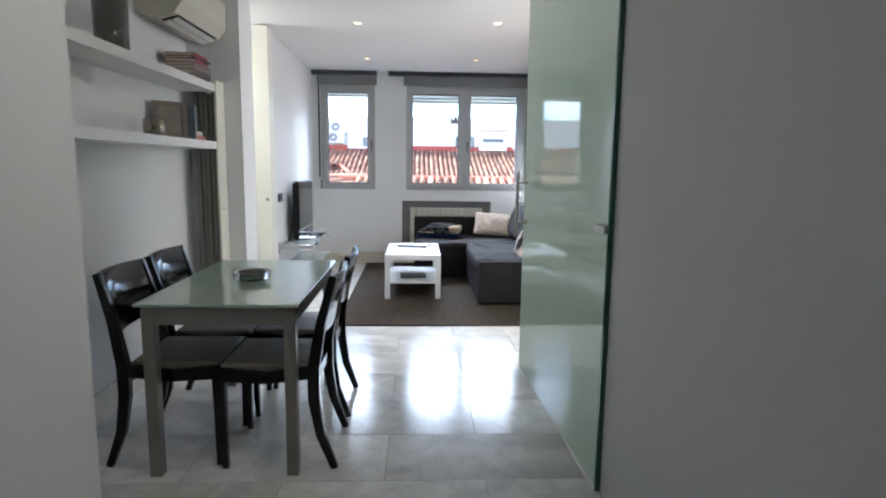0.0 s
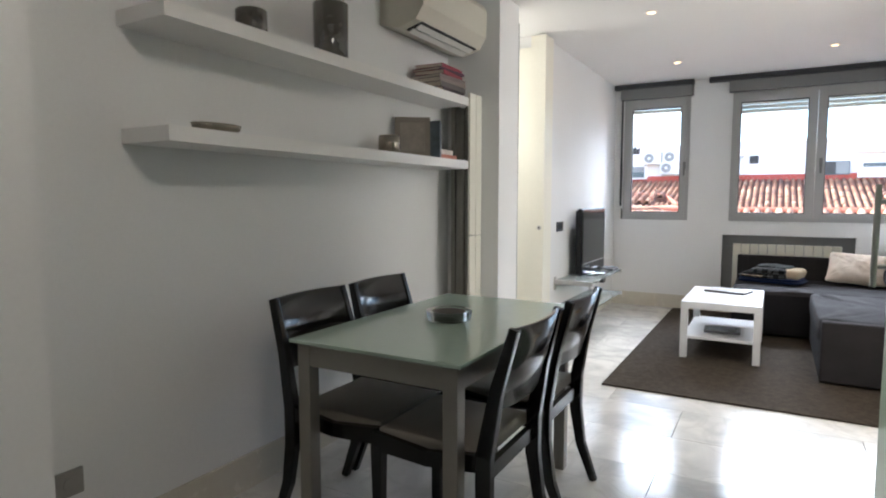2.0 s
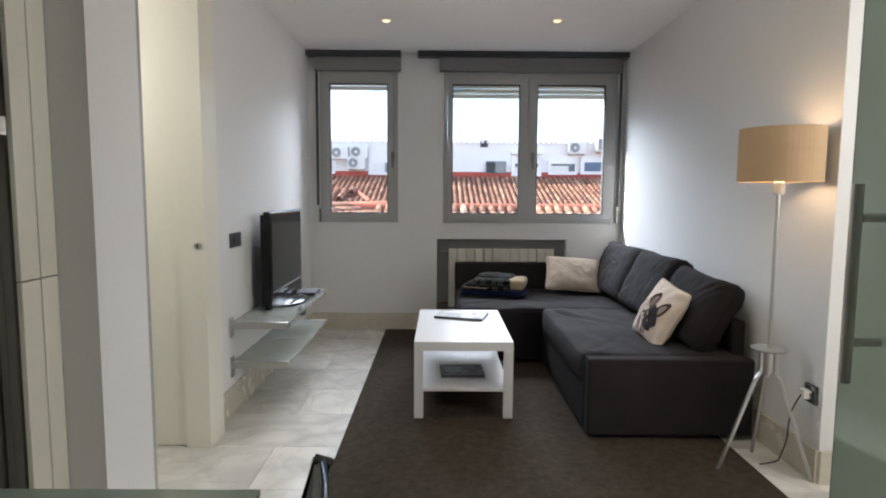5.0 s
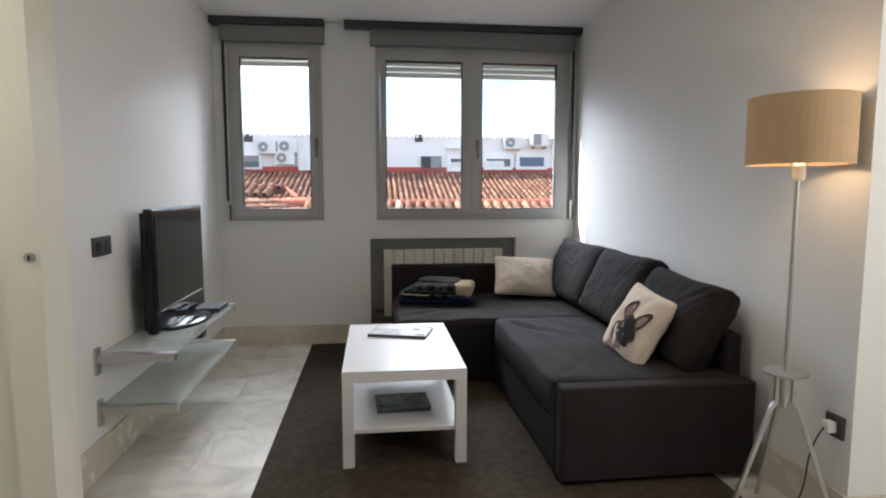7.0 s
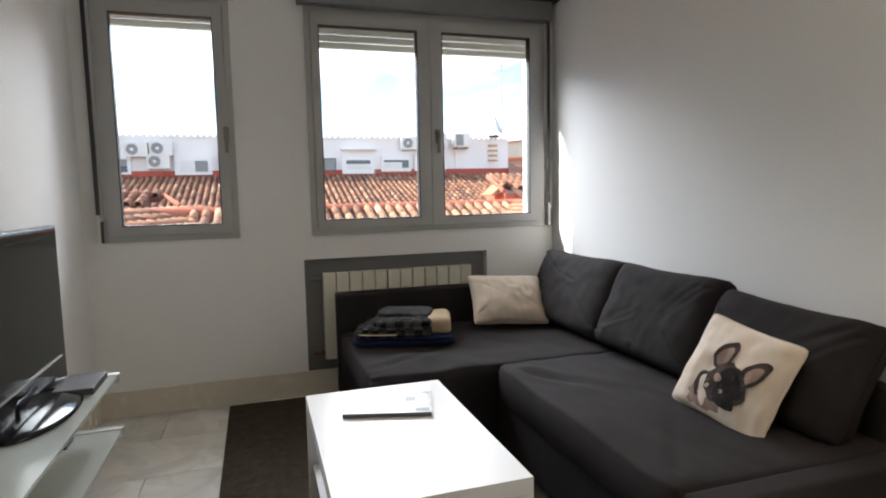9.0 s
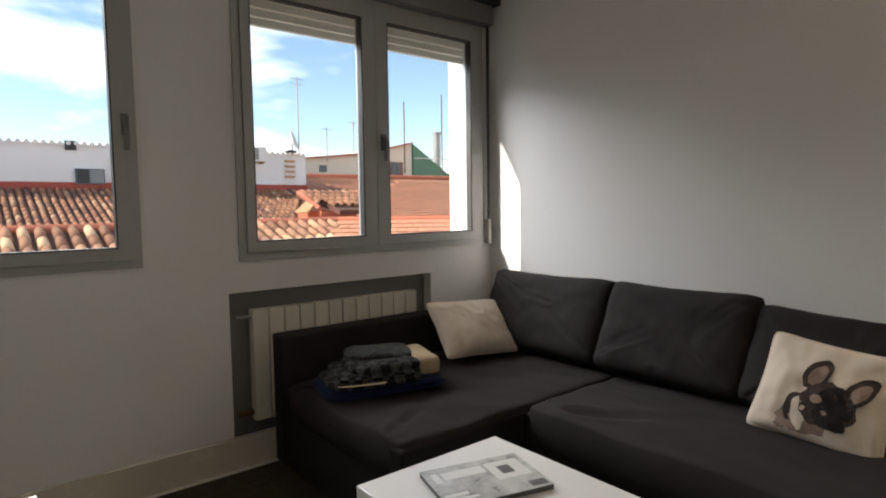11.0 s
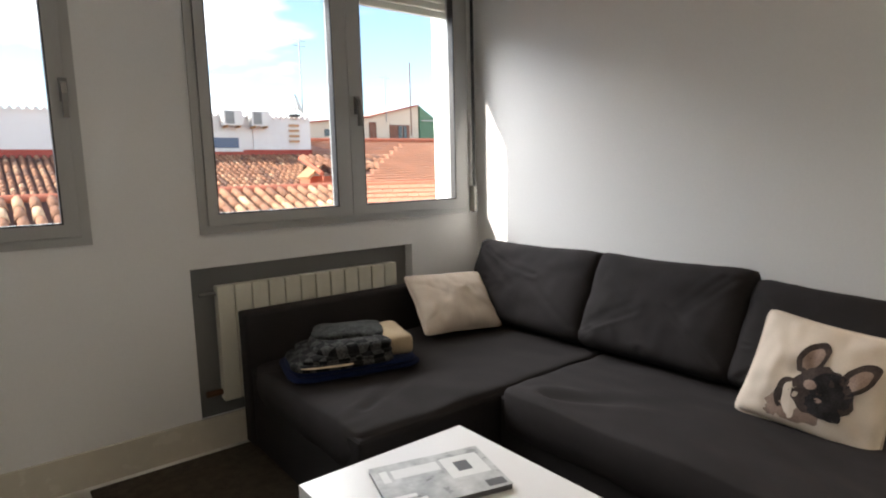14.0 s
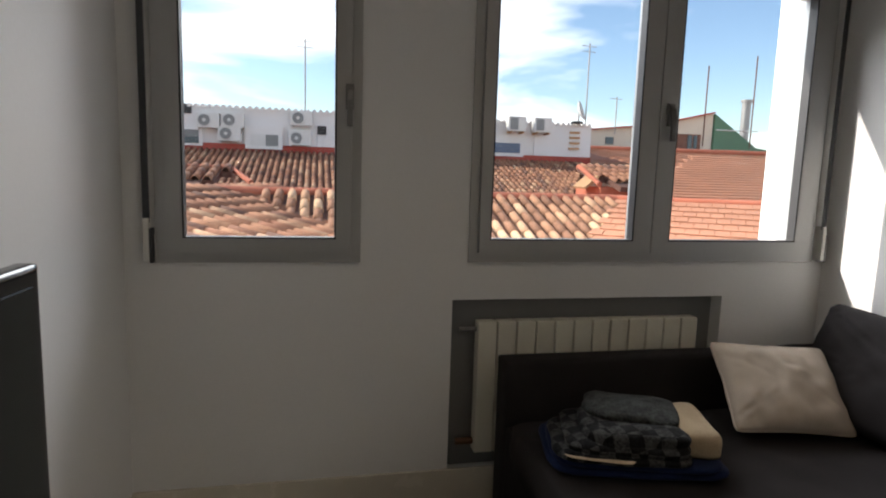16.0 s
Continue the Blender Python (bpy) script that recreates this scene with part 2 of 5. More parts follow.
def box(x0, x1, y0, y1, z0, z1, bm=None):
    bm = bm or bmesh.new()
    v = [bm.verts.new((x, y, z)) for x in (x0, x1) for y in (y0, y1) for z in (z0, z1)]
    for a in ((0, 1, 3, 2), (4, 6, 7, 5), (0, 4, 5, 1), (2, 3, 7, 6), (0, 2, 6, 4), (1, 5, 7, 3)):
        bm.faces.new([v[i] for i in a])
    return bm


def rod(p, q, r, bm=None, segs=16, r2=None):
    bm = bm or bmesh.new()
    p, q = Vector(p), Vector(q)
    m = Matrix.Translation((p + q) / 2) @ (q - p).to_track_quat("Z", "Y").to_matrix().to_4x4()
    bmesh.ops.create_cone(bm, cap_ends=True, segments=segs, radius1=r, radius2=r if r2 is None else r2, depth=(q - p).length, matrix=m)
    return bm


def lathe(profile, at, bm=None, segs=32):
    """Turns (radius, height) pairs round the upright axis."""
    bm = bm or bmesh.new()
    rings = []
    for r, h in profile:
        rings.append([bm.verts.new((at[0] + r * math.cos(2 * math.pi * k / segs), at[1] + r * math.sin(2 * math.pi * k / segs), at[2] + h)) for k in range(segs)])
    for a, b in zip(rings, rings[1:]):
        for k in range(segs):
            bm.faces.new((a[k], a[(k + 1) % segs], b[(k + 1) % segs], b[k]))
    bm.faces.new(rings[0][::-1])
    bm.faces.new(rings[-1])
    return bm


def sweep(points, w, h, side=(0, 1, 0), bm=None):
    """A bar of w by h along points; side is the direction of its width. w and h may be lists."""
    bm = bm or bmesh.new()
    s = Vector(side).normalized()
    pts = [Vector(p) for p in points]
    rings = []
    for i, p in enumerate(pts):
        t = (pts[min(i + 1, len(pts) - 1)] - pts[max(i - 1, 0)]).normalized()
        u = t.cross(s).normalized()
        ww = (w[i] if isinstance(w, (list, tuple)) else w) / 2
        hh = (h[i] if isinstance(h, (list, tuple)) else h) / 2
        rings.append([bm.verts.new(p + s * a * ww + u * b * hh) for a, b in ((-1, -1), (1, -1), (1, 1), (-1, 1))])
    for a, b in zip(rings, rings[1:]):
        for k in range(4):
            bm.faces.new((a[k], a[(k + 1) % 4], b[(k + 1) % 4], b[k]))
    bm.faces.new(rings[0][::-1])
    bm.faces.new(rings[-1])
    return bm


def grid_wall(xs, zs, holes, put):
    """Boxes over a grid of breaks, but for the holes (x0, x1, z0, z1); put(a, b, c, d) adds one."""
    for a, b in zip(xs, xs[1:]):
        for c, d in zip(zs, zs[1:]):
            mx, mz = (a + b) / 2, (c + d) / 2
            if not any(h[0] < mx < h[1] and h[2] < mz < h[3] for h in holes):
                put(a, b, c, d)


def crease_lines(seed, count):
    """Lines of dents in a cushion's face, in its own -1 to 1 axes: most start at a corner."""
    rnd = random.Random(int(seed * 101) + 7)
    out_ = []
    for k in range(count):
        if k % 3 < 2:
            a = (rnd.choice((-1, 1)) * rnd.uniform(0.75, 1.0), rnd.choice((-1, 1)) * rnd.uniform(0.6, 0.95))
            b = (a[0] * rnd.uniform(0.1, 0.5), a[1] * rnd.uniform(-0.2, 0.4))
        else:
            a = (rnd.uniform(-0.8, 0.8), rnd.uniform(-0.9, 0.9))
            b = (a[0] + rnd.uniform(-0.5, 0.5), a[1] + rnd.uniform(-0.3, 0.3))
        out_.append((a, b, rnd.uniform(0.025, 0.06)))
    return out_


def dent(u, v, a, b, wd):
    dx, dy = b[0] - a[0], b[1] - a[1]
    q = max(0.0, min(1.0, ((u - a[0]) * dx + (v - a[1]) * dy) / (dx * dx + dy * dy + 1e-9)))
    d = math.hypot(u - a[0] - q * dx, v - a[1] - q * dy)
    return (math.exp(-(d / wd) ** 2) - 0.45 * math.exp(-((d - 2.2 * wd) / wd) ** 2)) * (1 - 0.75 * q)


def cushion(m, w, h, t, seed=0, pinch=0.12, n=22, wrinkle=0.006, flat=0.5, sag=0.0, box_like=2.6, corner=0.05, creases=0, crease=0.006):
    """A stuffed cushion, w wide along x, h high along z, t thick along y, at the pose m."""
    bm = bmesh.new()
    folds = crease_lines(seed, creases)
    sheets = []
    for s in (-1, 1):
        rows = []
        for j in range(n + 1):
            row = []
            for i in range(n + 1):
                u, v = i / n * 2 - 1, j / n * 2 - 1
                e = max(0.0, (1 - abs(u) ** box_like) * (1 - abs(v) ** box_like)) ** flat
                c = 1 - corner * abs(u * v) ** 9
                x = u * w / 2 * (1 - pinch * 0.5 * (1 - v * v)) * c
                z = v * h / 2 * (1 - pinch * 0.5 * (1 - u * u)) * c
                k = noise.noise(Vector((u * 2.2 + seed * 7, v * 2.2, s * 3.0)))
                k2 = noise.noise(Vector((u * 6 + seed * 3, v * 3.0, s * 5.0 + 9)))
                y = s * (t / 2 * e + (k * wrinkle * 1.6 + k2 * wrinkle) * min(1, e * 2))
                for p0, p1, wd in folds:
                    y -= s * crease * min(1, e * 2) * dent(u, v, p0, p1, wd)
                z -= sag * (1 - u * u) * max(0, v)
                if s == 1 and (i in (0, n) or j in (0, n)):
                    row.append(sheets[0][j][i])
                else:
                    row.append(bm.verts.new(m @ Vector((x, y, z))))
            rows.append(row)
        sheets.append(rows)
    for s, rows in enumerate(sheets):
        for j in range(n):
            for i in range(n):
                f = (rows[j][i], rows[j][i + 1], rows[j + 1][i + 1], rows[j + 1][i])
                bm.faces.new(f if s == 0 else f[::-1])
    return bm


def piping(m, w, h, pinch, r=0.0035, sag=0.0, n=20, segs=6, corner=0.05):
    """The seam cord round a cushion."""
    edge = [(-1 + 2 * k / n, -1) for k in range(n)] + [(1, -1 + 2 * k / n) for k in range(n)] + [(1 - 2 * k / n, 1) for k in range(n)] + [(-1, 1 - 2 * k / n) for k in range(n)]
    pts = [m @ Vector((u * w / 2 * (1 - pinch * 0.5 * (1 - v * v)) * (1 - corner * abs(u * v) ** 9), 0, v * h / 2 * (1 - pinch * 0.5 * (1 - u * u)) * (1 - corner * abs(u * v) ** 9) - sag * (1 - u * u) * max(0, v))) for u, v in edge]
    across = (m.to_3x3() @ Vector((0, 1, 0))).normalized()
    bm = bmesh.new()
    rings = []
    for i, p in enumerate(pts):
        along = (pts[(i + 1) % len(pts)] - pts[i - 1]).normalized()
        out_ = along.cross(across).normalized()
        rings.append([bm.verts.new(p + (out_ * math.cos(2 * math.pi * k / segs) + across * math.sin(2 * math.pi * k / segs)) * r) for k in range(segs)])
    for i, a in enumerate(rings):
        b = rings[(i + 1) % len(rings)]
        for k in range(segs):
            bm.faces.new((a[k], a[(k + 1) % segs], b[(k + 1) % segs], b[k]))
    bmesh.ops.recalc_face_normals(bm, faces=bm.faces)
    return bm


def frame4(a, b, c, d):
    """The pose with its x axis from a to b, z towards c, at the middle of the corners a, b (below), c, d (above)."""
    a, b, c, d = (Vector(v) for v in (a, b, c, d))
    x = ((b - a) + (d - c)).normalized()
    z = ((c - a) + (d - b)).normalized()
    y = z.cross(x).normalized()
    z = x.cross(y)
    m = Matrix((x, y, z)).transposed().to_4x4()
    m.translation = (a + b + c + d) / 4
    return m


# ---- shell of the rooms ----
H = 2.52
WY, RX, LX = 8.88, 1.61, -1.255
bm = bmesh.new()
grid_wall([-2.6, -1.15, -0.447, -0.087, -0.032, 1.113, 1.54, 2.9], [0, 0.13, 0.847, 0.998, 2.35, H],
          [(-1.15, -0.447, 0.998, 2.35), (-0.032, 1.54, 0.998, 2.35), (-0.087, 1.113, 0.13, 0.847)],
          lambda a, b, c, d: box(a, b, WY, WY + 0.32, c, d, bm))
structure("wall_north", bm, M_WALL)
structure("radiator_niche", box(-0.087, 1.113, WY + 0.07, WY + 0.32, 0.13, 0.847), M_GREY)
structure("wall_east", box(RX, RX + 0.2, 5.95, WY, 0, H), M_WALL)
structure("wall_hall_north", box(RX + 0.2, 2.9, 5.95, 6.07, 0, H), M_WALL)
structure("wall_hall_east", box(2.7, 2.9, 3.0, 5.95, 0, H), M_WALL)
structure("wall_hall_south", box(0.99, 2.7, 3.0, 3.12, 0, H), M_WALL)
structure("wall_corridor_east", box(0.87, 0.99, -0.6, 3.2, 0, H), M_WALL)
structure("wall_corridor_west", box(-0.81, -0.69, -0.6, 2.40, 0, H), M_WALL)
structure("wall_south", box(-0.81, 0.99, -0.8, -0.6, 0, H), M_WALL)
structure("wall_dining_south", box(-1.72, -0.81, 2.28, 2.40, 0, H), M_WALL)
structure("wall_dining_west", box(-1.72, -1.52, 2.40, 5.33, 0, H), M_WALL)
structure("wall_stub", box(-1.72, -1.15, 5.33, 5.64, 0, H), M_WALL)
structure("wall_alcove_south", box(-2.6, -1.72, 5.5, 5.64, 0, H), M_WALL)
structure("wall_alcove_west", box(-2.6, -2.45, 5.64, 6.40, 0, H), M_WALL)
structure("wall_tv", box(LX - 0.15, LX, 6.36, WY, 0, H), M_WALL)
structure("ceiling", box(-2.8, 3.0, -0.8, WY + 0.32, H, H + 0.2), M_CEIL)
structure("floor", box(-2.8, 3.0, -0.8, WY, -0.2, -0.012), M_GROUT)


def skirting(name, x0, x1, y0, y1):
    structure(name, box(x0, x1, y0, y1, 0, 0.152), M_SKIRT, bevel=0.003)


skirting("baseboard", LX, RX, WY - 0.014, WY - 0.0005)
skirting("baseboard", RX - 0.014, RX - 0.0005, 5.95, WY - 0.015)
skirting("baseboard", LX + 0.0005, LX + 0.014, 6.471, WY - 0.015)
skirting("baseboard", -1.519, -1.506, 2.40, 5.33)
skirting("baseboard", RX, 2.7, 5.936, 5.9495)


# ---- windows ----
def window(name, x0, x1, z0, z1, leaves, label):
    """leaves: (x0, x1) of each glass, whose height is the same for all."""
    w = thing(name, ((x0 + x1) / 2, WY, z0), label, "window")
    w["kind"] = "structure"
    gz0, gz1 = z0 + 0.087, z1 - 0.105
    f = bmesh.new()
    t = 0.035
    for a in ((x0, x0 + t, z0, z1), (x1 - t, x1, z0, z1), (x0 + t, x1 - t, z0, z0 + t), (x0 + t, x1 - t, z1 - t, z1)):
        box(a[0], a[1], WY - 0.012, WY + 0.06, a[2], a[3], f)
    part("window_frame", f, M_ALU, w)
    lim = [x0 + t]
    for (a, b), (c, d) in zip(leaves, leaves[1:]):
        lim.append((b + c) / 2)
    lim.append(x1 - t)
    for k, (a, b) in enumerate(leaves):
        l0, l1 = lim[k] + 0.002, lim[k + 1] - 0.002
        s = bmesh.new()
        for c in ((l0, a, z0 + t + 0.002, z1 - t - 0.002), (b, l1, z0 + t + 0.002, z1 - t - 0.002), (a, b, z0 + t + 0.002, gz0), (a, b, gz1, z1 - t - 0.002)):
            box(c[0], c[1], WY - 0.026, WY + 0.045, c[2], c[3], s)
        sash = part("sash", s, M_ALU, w)
        g = bmesh.new()
        for c in ((a, a + 0.006, gz0, gz1), (b - 0.006, b, gz0, gz1), (a + 0.006, b - 0.006, gz0, gz0 + 0.006), (a + 0.006, b - 0.006, gz1 - 0.006, gz1)):
            box(c[0], c[1], WY - 0.024, WY + 0.02, c[2], c[3], g)
        part("gasket", g, M_GASKET, sash, "black rubber glazing seal")
        p = part("pane", box(a, b, WY + 0.012, WY + 0.018, gz0, gz1), M_GLASS, sash, "clear window pane")
        p.visible_shadow = False
    return w


w1 = window("window_1", -1.15, -0.447, 0.998, 2.35, [(-1.06, -0.537)], "closed single-leaf window with silver-grey aluminium frame")
w2 = window("window_2", -0.032, 1.54, 0.998, 2.35, [(0.048, 0.656), (0.814, 1.43)], "closed two-leaf window with silver-grey aluminium frames")


def window_handle(parent, x, z):
    part("window_handle", sweep([(x, WY - 0.026, z + 0.045), (x, WY - 0.046, z + 0.035), (x, WY - 0.058, z), (x, WY - 0.056, z - 0.09)], 0.02, 0.012, (1, 0, 0), box(x - 0.015, x + 0.015, WY - 0.036, WY - 0.026, z - 0.03, z + 0.06)), M_HANDLE, parent, "grey metal lever handle", bevel=0.002)


window_handle(w1, -0.492, 1.58)
window_handle(w2, 0.778, 1.58)


def shutter(x0, x1, z0):
    s = thing("roller_shutter", ((x0 + x1) / 2, WY + 0.15, z0), "cream slatted roller shutter, drawn up almost fully, outside the window", "shutter", "roller shutters")
    k = 0
    while z0 + k * 0.045 < 2.35:
        part("slat", box(x0, x1, WY + 0.14 - 0.006, WY + 0.155, z0 + k * 0.045, min(z0 + k * 0.045 + 0.041, 2.349)), M_SHUTTER, s, bevel=0.005, segs=1)
        k += 1
    if x0 < 0.5:
        part("guide_rail", box(x0 - 0.012, x0, WY + 0.12, WY + 0.18, 1.01, 2.349), M_ALU, s)
    if x1 > 1 or x1 < 0:
        part("guide_rail", box(x1, x1 + 0.012, WY + 0.12, WY + 0.18, 1.01, 2.349), M_ALU, s)


shutter(-1.13, -0.46, 2.21)
shutter(0.0, 0.735, 2.145)
shutter(0.747, 1.52, 2.145)


def blind_box(x0, x1, d0, d1, label):
    b = thing("blind_cassette", ((x0 + x1) / 2, WY, 2.35), label, "roller blind", "roller blinds")
    part("cassette", box(x0, x1, WY - 0.075, WY - 0.001, 2.352, 2.468), M_GREY, b, bevel=0.004)
    part("pelmet", box(d0, d1, WY - 0.11, WY - 0.001, 2.47, H - 0.001), M_DKGREY, b, "dark grey pelmet board", bevel=0.003)


blind_box(-1.19, -0.42, LX + 0.002, -0.416, "grey roller blind cassette with dark pelmet above the narrow window")
blind_box(-0.07, 1.57, -0.264, RX - 0.002, "grey roller blind cassette with dark pelmet above the wide window")


def strap(x, label):
    s = thing("shutter_strap", (x, WY - 0.01, 1.03), label, "shutter strap", "shutter straps")
    part("strap", box(x - 0.011, x + 0.011, WY - 0.034, WY - 0.031, 1.14, 2.352), M_DKGREY, s)
    part("winder", box(x - 0.010, x + 0.008, WY - 0.045, WY - 0.0005, 1.005, 1.155), M_WHITEPLASTIC, s, "pale plastic strap winder", bevel=0.004)
    part("winder_slot", box(x + 0.0085, x + 0.018, WY - 0.04, WY - 0.0005, 1.0, 1.12), M_GREYPLASTIC, s, "dark winder slot", bevel=0.002)
    part("pin", rod((x + 0.026, WY - 0.03, 1.0), (x + 0.026, WY - 0.03, 1.10), 0.004), M_CHROME, s)


strap(-1.172, "dark roller shutter strap with pale winder beside the narrow window")
strap(1.563, "dark roller shutter strap with pale winder beside the wide window")

# ---- radiator ----
rad = thing("radiator", (0.53, WY + 0.03, 0.21), "cream enamelled panel radiator of twelve sections in a grey niche", "radiator")
x = 0.02
for k in range(12):
    part("section", box(x + 0.003, x + 0.079, WY - 0.004, WY + 0.055, 0.21, 0.755), M_RAD, rad, bevel=0.006)
    x += 0.082
b2 = rod((-0.05, WY + 0.03, 0.72), (0.022, WY + 0.03, 0.72), 0.010)
part("pipe", b2, M_HANDLE, rad)
part("valve", rod((-0.05, WY + 0.03, 0.25), (0.022, WY + 0.03, 0.25), 0.014), M_COPPER, rad)

# ---- left side ----
door = thing("door_1", (-1.7, 6.40, 0), "closed cream lacquered inner door with a small round lock", "door")
door["kind"] = "structure"
dleaf = part("door_leaf", box(-2.24, -1.315, 6.31, 6.35, 0.005, 2.42), M_CREAM, door, bevel=0.003)
fr = box(-1.31, -1.19, 6.29, 6.47, 0, 2.50)
box(-2.40, -2.25, 6.30, 6.36, 0, 2.42, fr)
part("door_frame", fr, M_CREAM, door)
part("lock", rod((-1.225, 6.285, 1.005), (-1.225, 6.2895, 1.005), 0.018), M_CHROME, dleaf, "round steel lock rose")
part("keyhole", box(-1.229, -1.221, 6.2825, 6.2848, 0.996, 1.014), M_BLACK, dleaf)
structure("wall_over_door", box(-2.45, LX - 0.15, 6.36, 6.60, 0, H), M_WALL)
structure("trim", box(-1.20, -1.158, 5.641, 5.68, 0, 2.42), M_ALU, bevel=0.004)


def shelf(z, label):
    s = thing("wall_shelf", (-1.40, 4.1, z), label, "shelf", "floating wall shelves")
    part("board", box(-1.519, SHX - 0.0035, 3.073, SHY - 0.003, z - 0.05, z), M_TRIM, s, bevel=0.002)
    part("front_edge", box(SHX - 0.003, SHX, 3.07, SHY, z - 0.05, z), M_TRIM, s)
    part("end_cap", box(-1.519, SHX - 0.0035, 3.07, 3.0725, z - 0.05, z), M_TRIM, s)
    part("end_cap", box(-1.519, SHX - 0.0035, SHY - 0.0025, SHY, z - 0.05, z), M_TRIM, s)
    return s


SHX, SHY = -1.27, 5.14
shelf(1.47, "thick white floating wall shelf, holding small ornaments")
shelf(1.855, "thick white floating wall shelf, holding jars and books")

# ---- coffee table, sofa, rug ----
ct = thing("coffee_table", (0.075, 7.1, 0.014), "low white melamine coffee table with an under-shelf, on the rug", "coffee table")
part("tabletop", box(-0.20, 0.35, 6.65, 7.555, 0.40, 0.45), M_WHITE, ct, bevel=0.002)
part("under_shelf", box(-0.185, 0.335, 6.665, 7.54, 0.165, 0.183), M_WHITE, ct)
for cx in (-0.20, 0.30):
    for cy in (6.65, 7.505):
        part("leg", box(cx, cx + 0.05, cy, cy + 0.05, 0.014, 0.40), M_WHITE, ct, bevel=0.002)

M_RUG = mat("brown_grey_pile", (0.053, 0.043, 0.033), 0.95, var=0.42, scale=28, fine=260, bump=0.7, depth=0.005, spec=0.05)
rug = part("rug", box(-0.555, 1.40, 5.70, 8.81, 0.0005, 0.0135), M_RUG, bevel=0.004)
top(rug, "brown-grey short-pile rug on the marble floor", "rug")

sofa = thing("corner_sofa", (0.9, 7.6, 0.014), "charcoal grey fabric corner sofa with chaise and loose back cushions", "sofa")
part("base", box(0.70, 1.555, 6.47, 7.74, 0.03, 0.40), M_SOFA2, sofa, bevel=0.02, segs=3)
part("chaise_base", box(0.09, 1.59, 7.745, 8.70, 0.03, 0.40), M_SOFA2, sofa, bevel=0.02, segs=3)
part("seat", cushion(pose(1.13, 7.11, 0.348, -90), 0.90, 1.28, 0.17, 21, 0.0, 110, 0.005, 0.16, 0.0, 26.0, creases=7, crease=0.006), M_SOFA, sofa, smooth=True)
part("chaise_seat", cushion(pose(0.83, 8.222, 0.345, -90), 1.51, 0.95, 0.165, 33, 0.0, 110, 0.006, 0.16, 0.0, 26.0, creases=8, crease=0.0045), M_SOFA, sofa, smooth=True)
part("armrest", box(0.70, 1.55, 6.382, 6.467, 0.03, 0.432), M_SOFA, sofa, bevel=0.018, segs=4, smooth=True)
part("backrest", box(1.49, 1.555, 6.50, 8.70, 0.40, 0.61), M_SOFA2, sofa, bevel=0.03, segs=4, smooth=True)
part("chaise_back", box(0.08, 1.60, 8.70, 8.80, 0.03, 0.65), M_SOFA, sofa, bevel=0.025, segs=4, smooth=True)
for y0, y1, zt, sd, dip in ((7.86, 8.66, 0.85, 1, 0.0), (7.17, 7.84, 0.85, 2, 0.0), (6.54, 7.15, 0.82, 3, 0.045)):
    m = frame4((1.33, y1, 0.44), (1.33, y0, 0.44), (1.52, y1, zt), (1.52, y0, zt - dip))
    bc = part("back_cushion", cushion(m, y1 - y0 + 0.045, (zt - 0.44) * 1.12, 0.19, sd * 3.7, 0.045, 64, 0.0045, 0.36, 0.012, 7.0, creases=8, crease=0.0055), M_SOFA, sofa, smooth=True)
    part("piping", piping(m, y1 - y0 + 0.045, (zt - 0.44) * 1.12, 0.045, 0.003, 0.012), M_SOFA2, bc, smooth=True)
for fx, fy in ((0.16, 7.82), (0.16, 8.6), (0.76, 6.50), (1.5, 6.50), (1.5, 8.6)):
    part("foot", box(fx - 0.025, fx + 0.025, fy - 0.025, fy + 0.025, 0.0135, 0.032), M_BLACK, sofa)

PILM = frame4((0.826, 8.417, 0.45), (1.263, 8.309, 0.45), (0.898, 8.62, 0.735), (1.371, 8.602, 0.69))
pil = part("scatter_cushion", cushion(PILM, 0.47, 0.36, 0.15, 5, 0.13, 50, 0.006, creases=5, crease=0.0028), M_PILLOW, smooth=True)
part("piping", piping(PILM, 0.47, 0.36, 0.13), M_PILLOW, pil, smooth=True)
top(pil, "plain cream cotton scatter cushion leaning on the sofa's low back", "cushion")
DOGM = frame4((1.135, 7.069, 0.44), (1.166, 6.661, 0.44), (1.300, 7.023, 0.756), (1.312, 6.624, 0.723)) @ Matrix.Rotation(radians(4.5), 4, "Y")
DOGM.translation.z -= 0.012
dog = part("scatter_cushion", cushion(DOGM, 0.415, 0.37, 0.125, 6, 0.13, 36, 0.0075), M_PILLOW, smooth=True)
part("piping", piping(DOGM, 0.415, 0.37, 0.13), M_PILLOW, dog, smooth=True)
top(dog, "cream scatter cushion printed with a black-and-white bulldog, on the sofa", "cushion")

# ---- television and its shelves ----
tv = thing("television", (-1.08, 7.25, 0.53), "black flat-screen television on an oval foot, on the glass wall shelf", "television")
body = box(-1.155, -1.112, 7.095, 7.915, 0.530, 1.145)
part("casing", body, M_TVBLACK, tv, bevel=0.018, segs=4, smooth=True)
part("back_cover", box(-1.180, -1.1475, 7.115, 7.895, 0.546, 1.126), M_TVBLACK, tv, bevel=0.02, segs=4, smooth=True)
part("lip", box(-1.1118, -1.1055, 7.16, 7.845, 0.632, 0.637), M_ALU, tv, "thin silver strip below the screen")
part("screen", box(-1.1118, -1.108, 7.125, 7.88, 0.645, 1.105), M_SCREEN, tv)
part("neck", box(-1.17, -1.105, 7.38, 7.57, 0.535, 0.60), M_TVBLACK, tv, bevel=0.01)
foot = lathe([(0.16, 0), (0.165, 0.006), (0.15, 0.014), (0.05, 0.03)], (0, 0, 0))
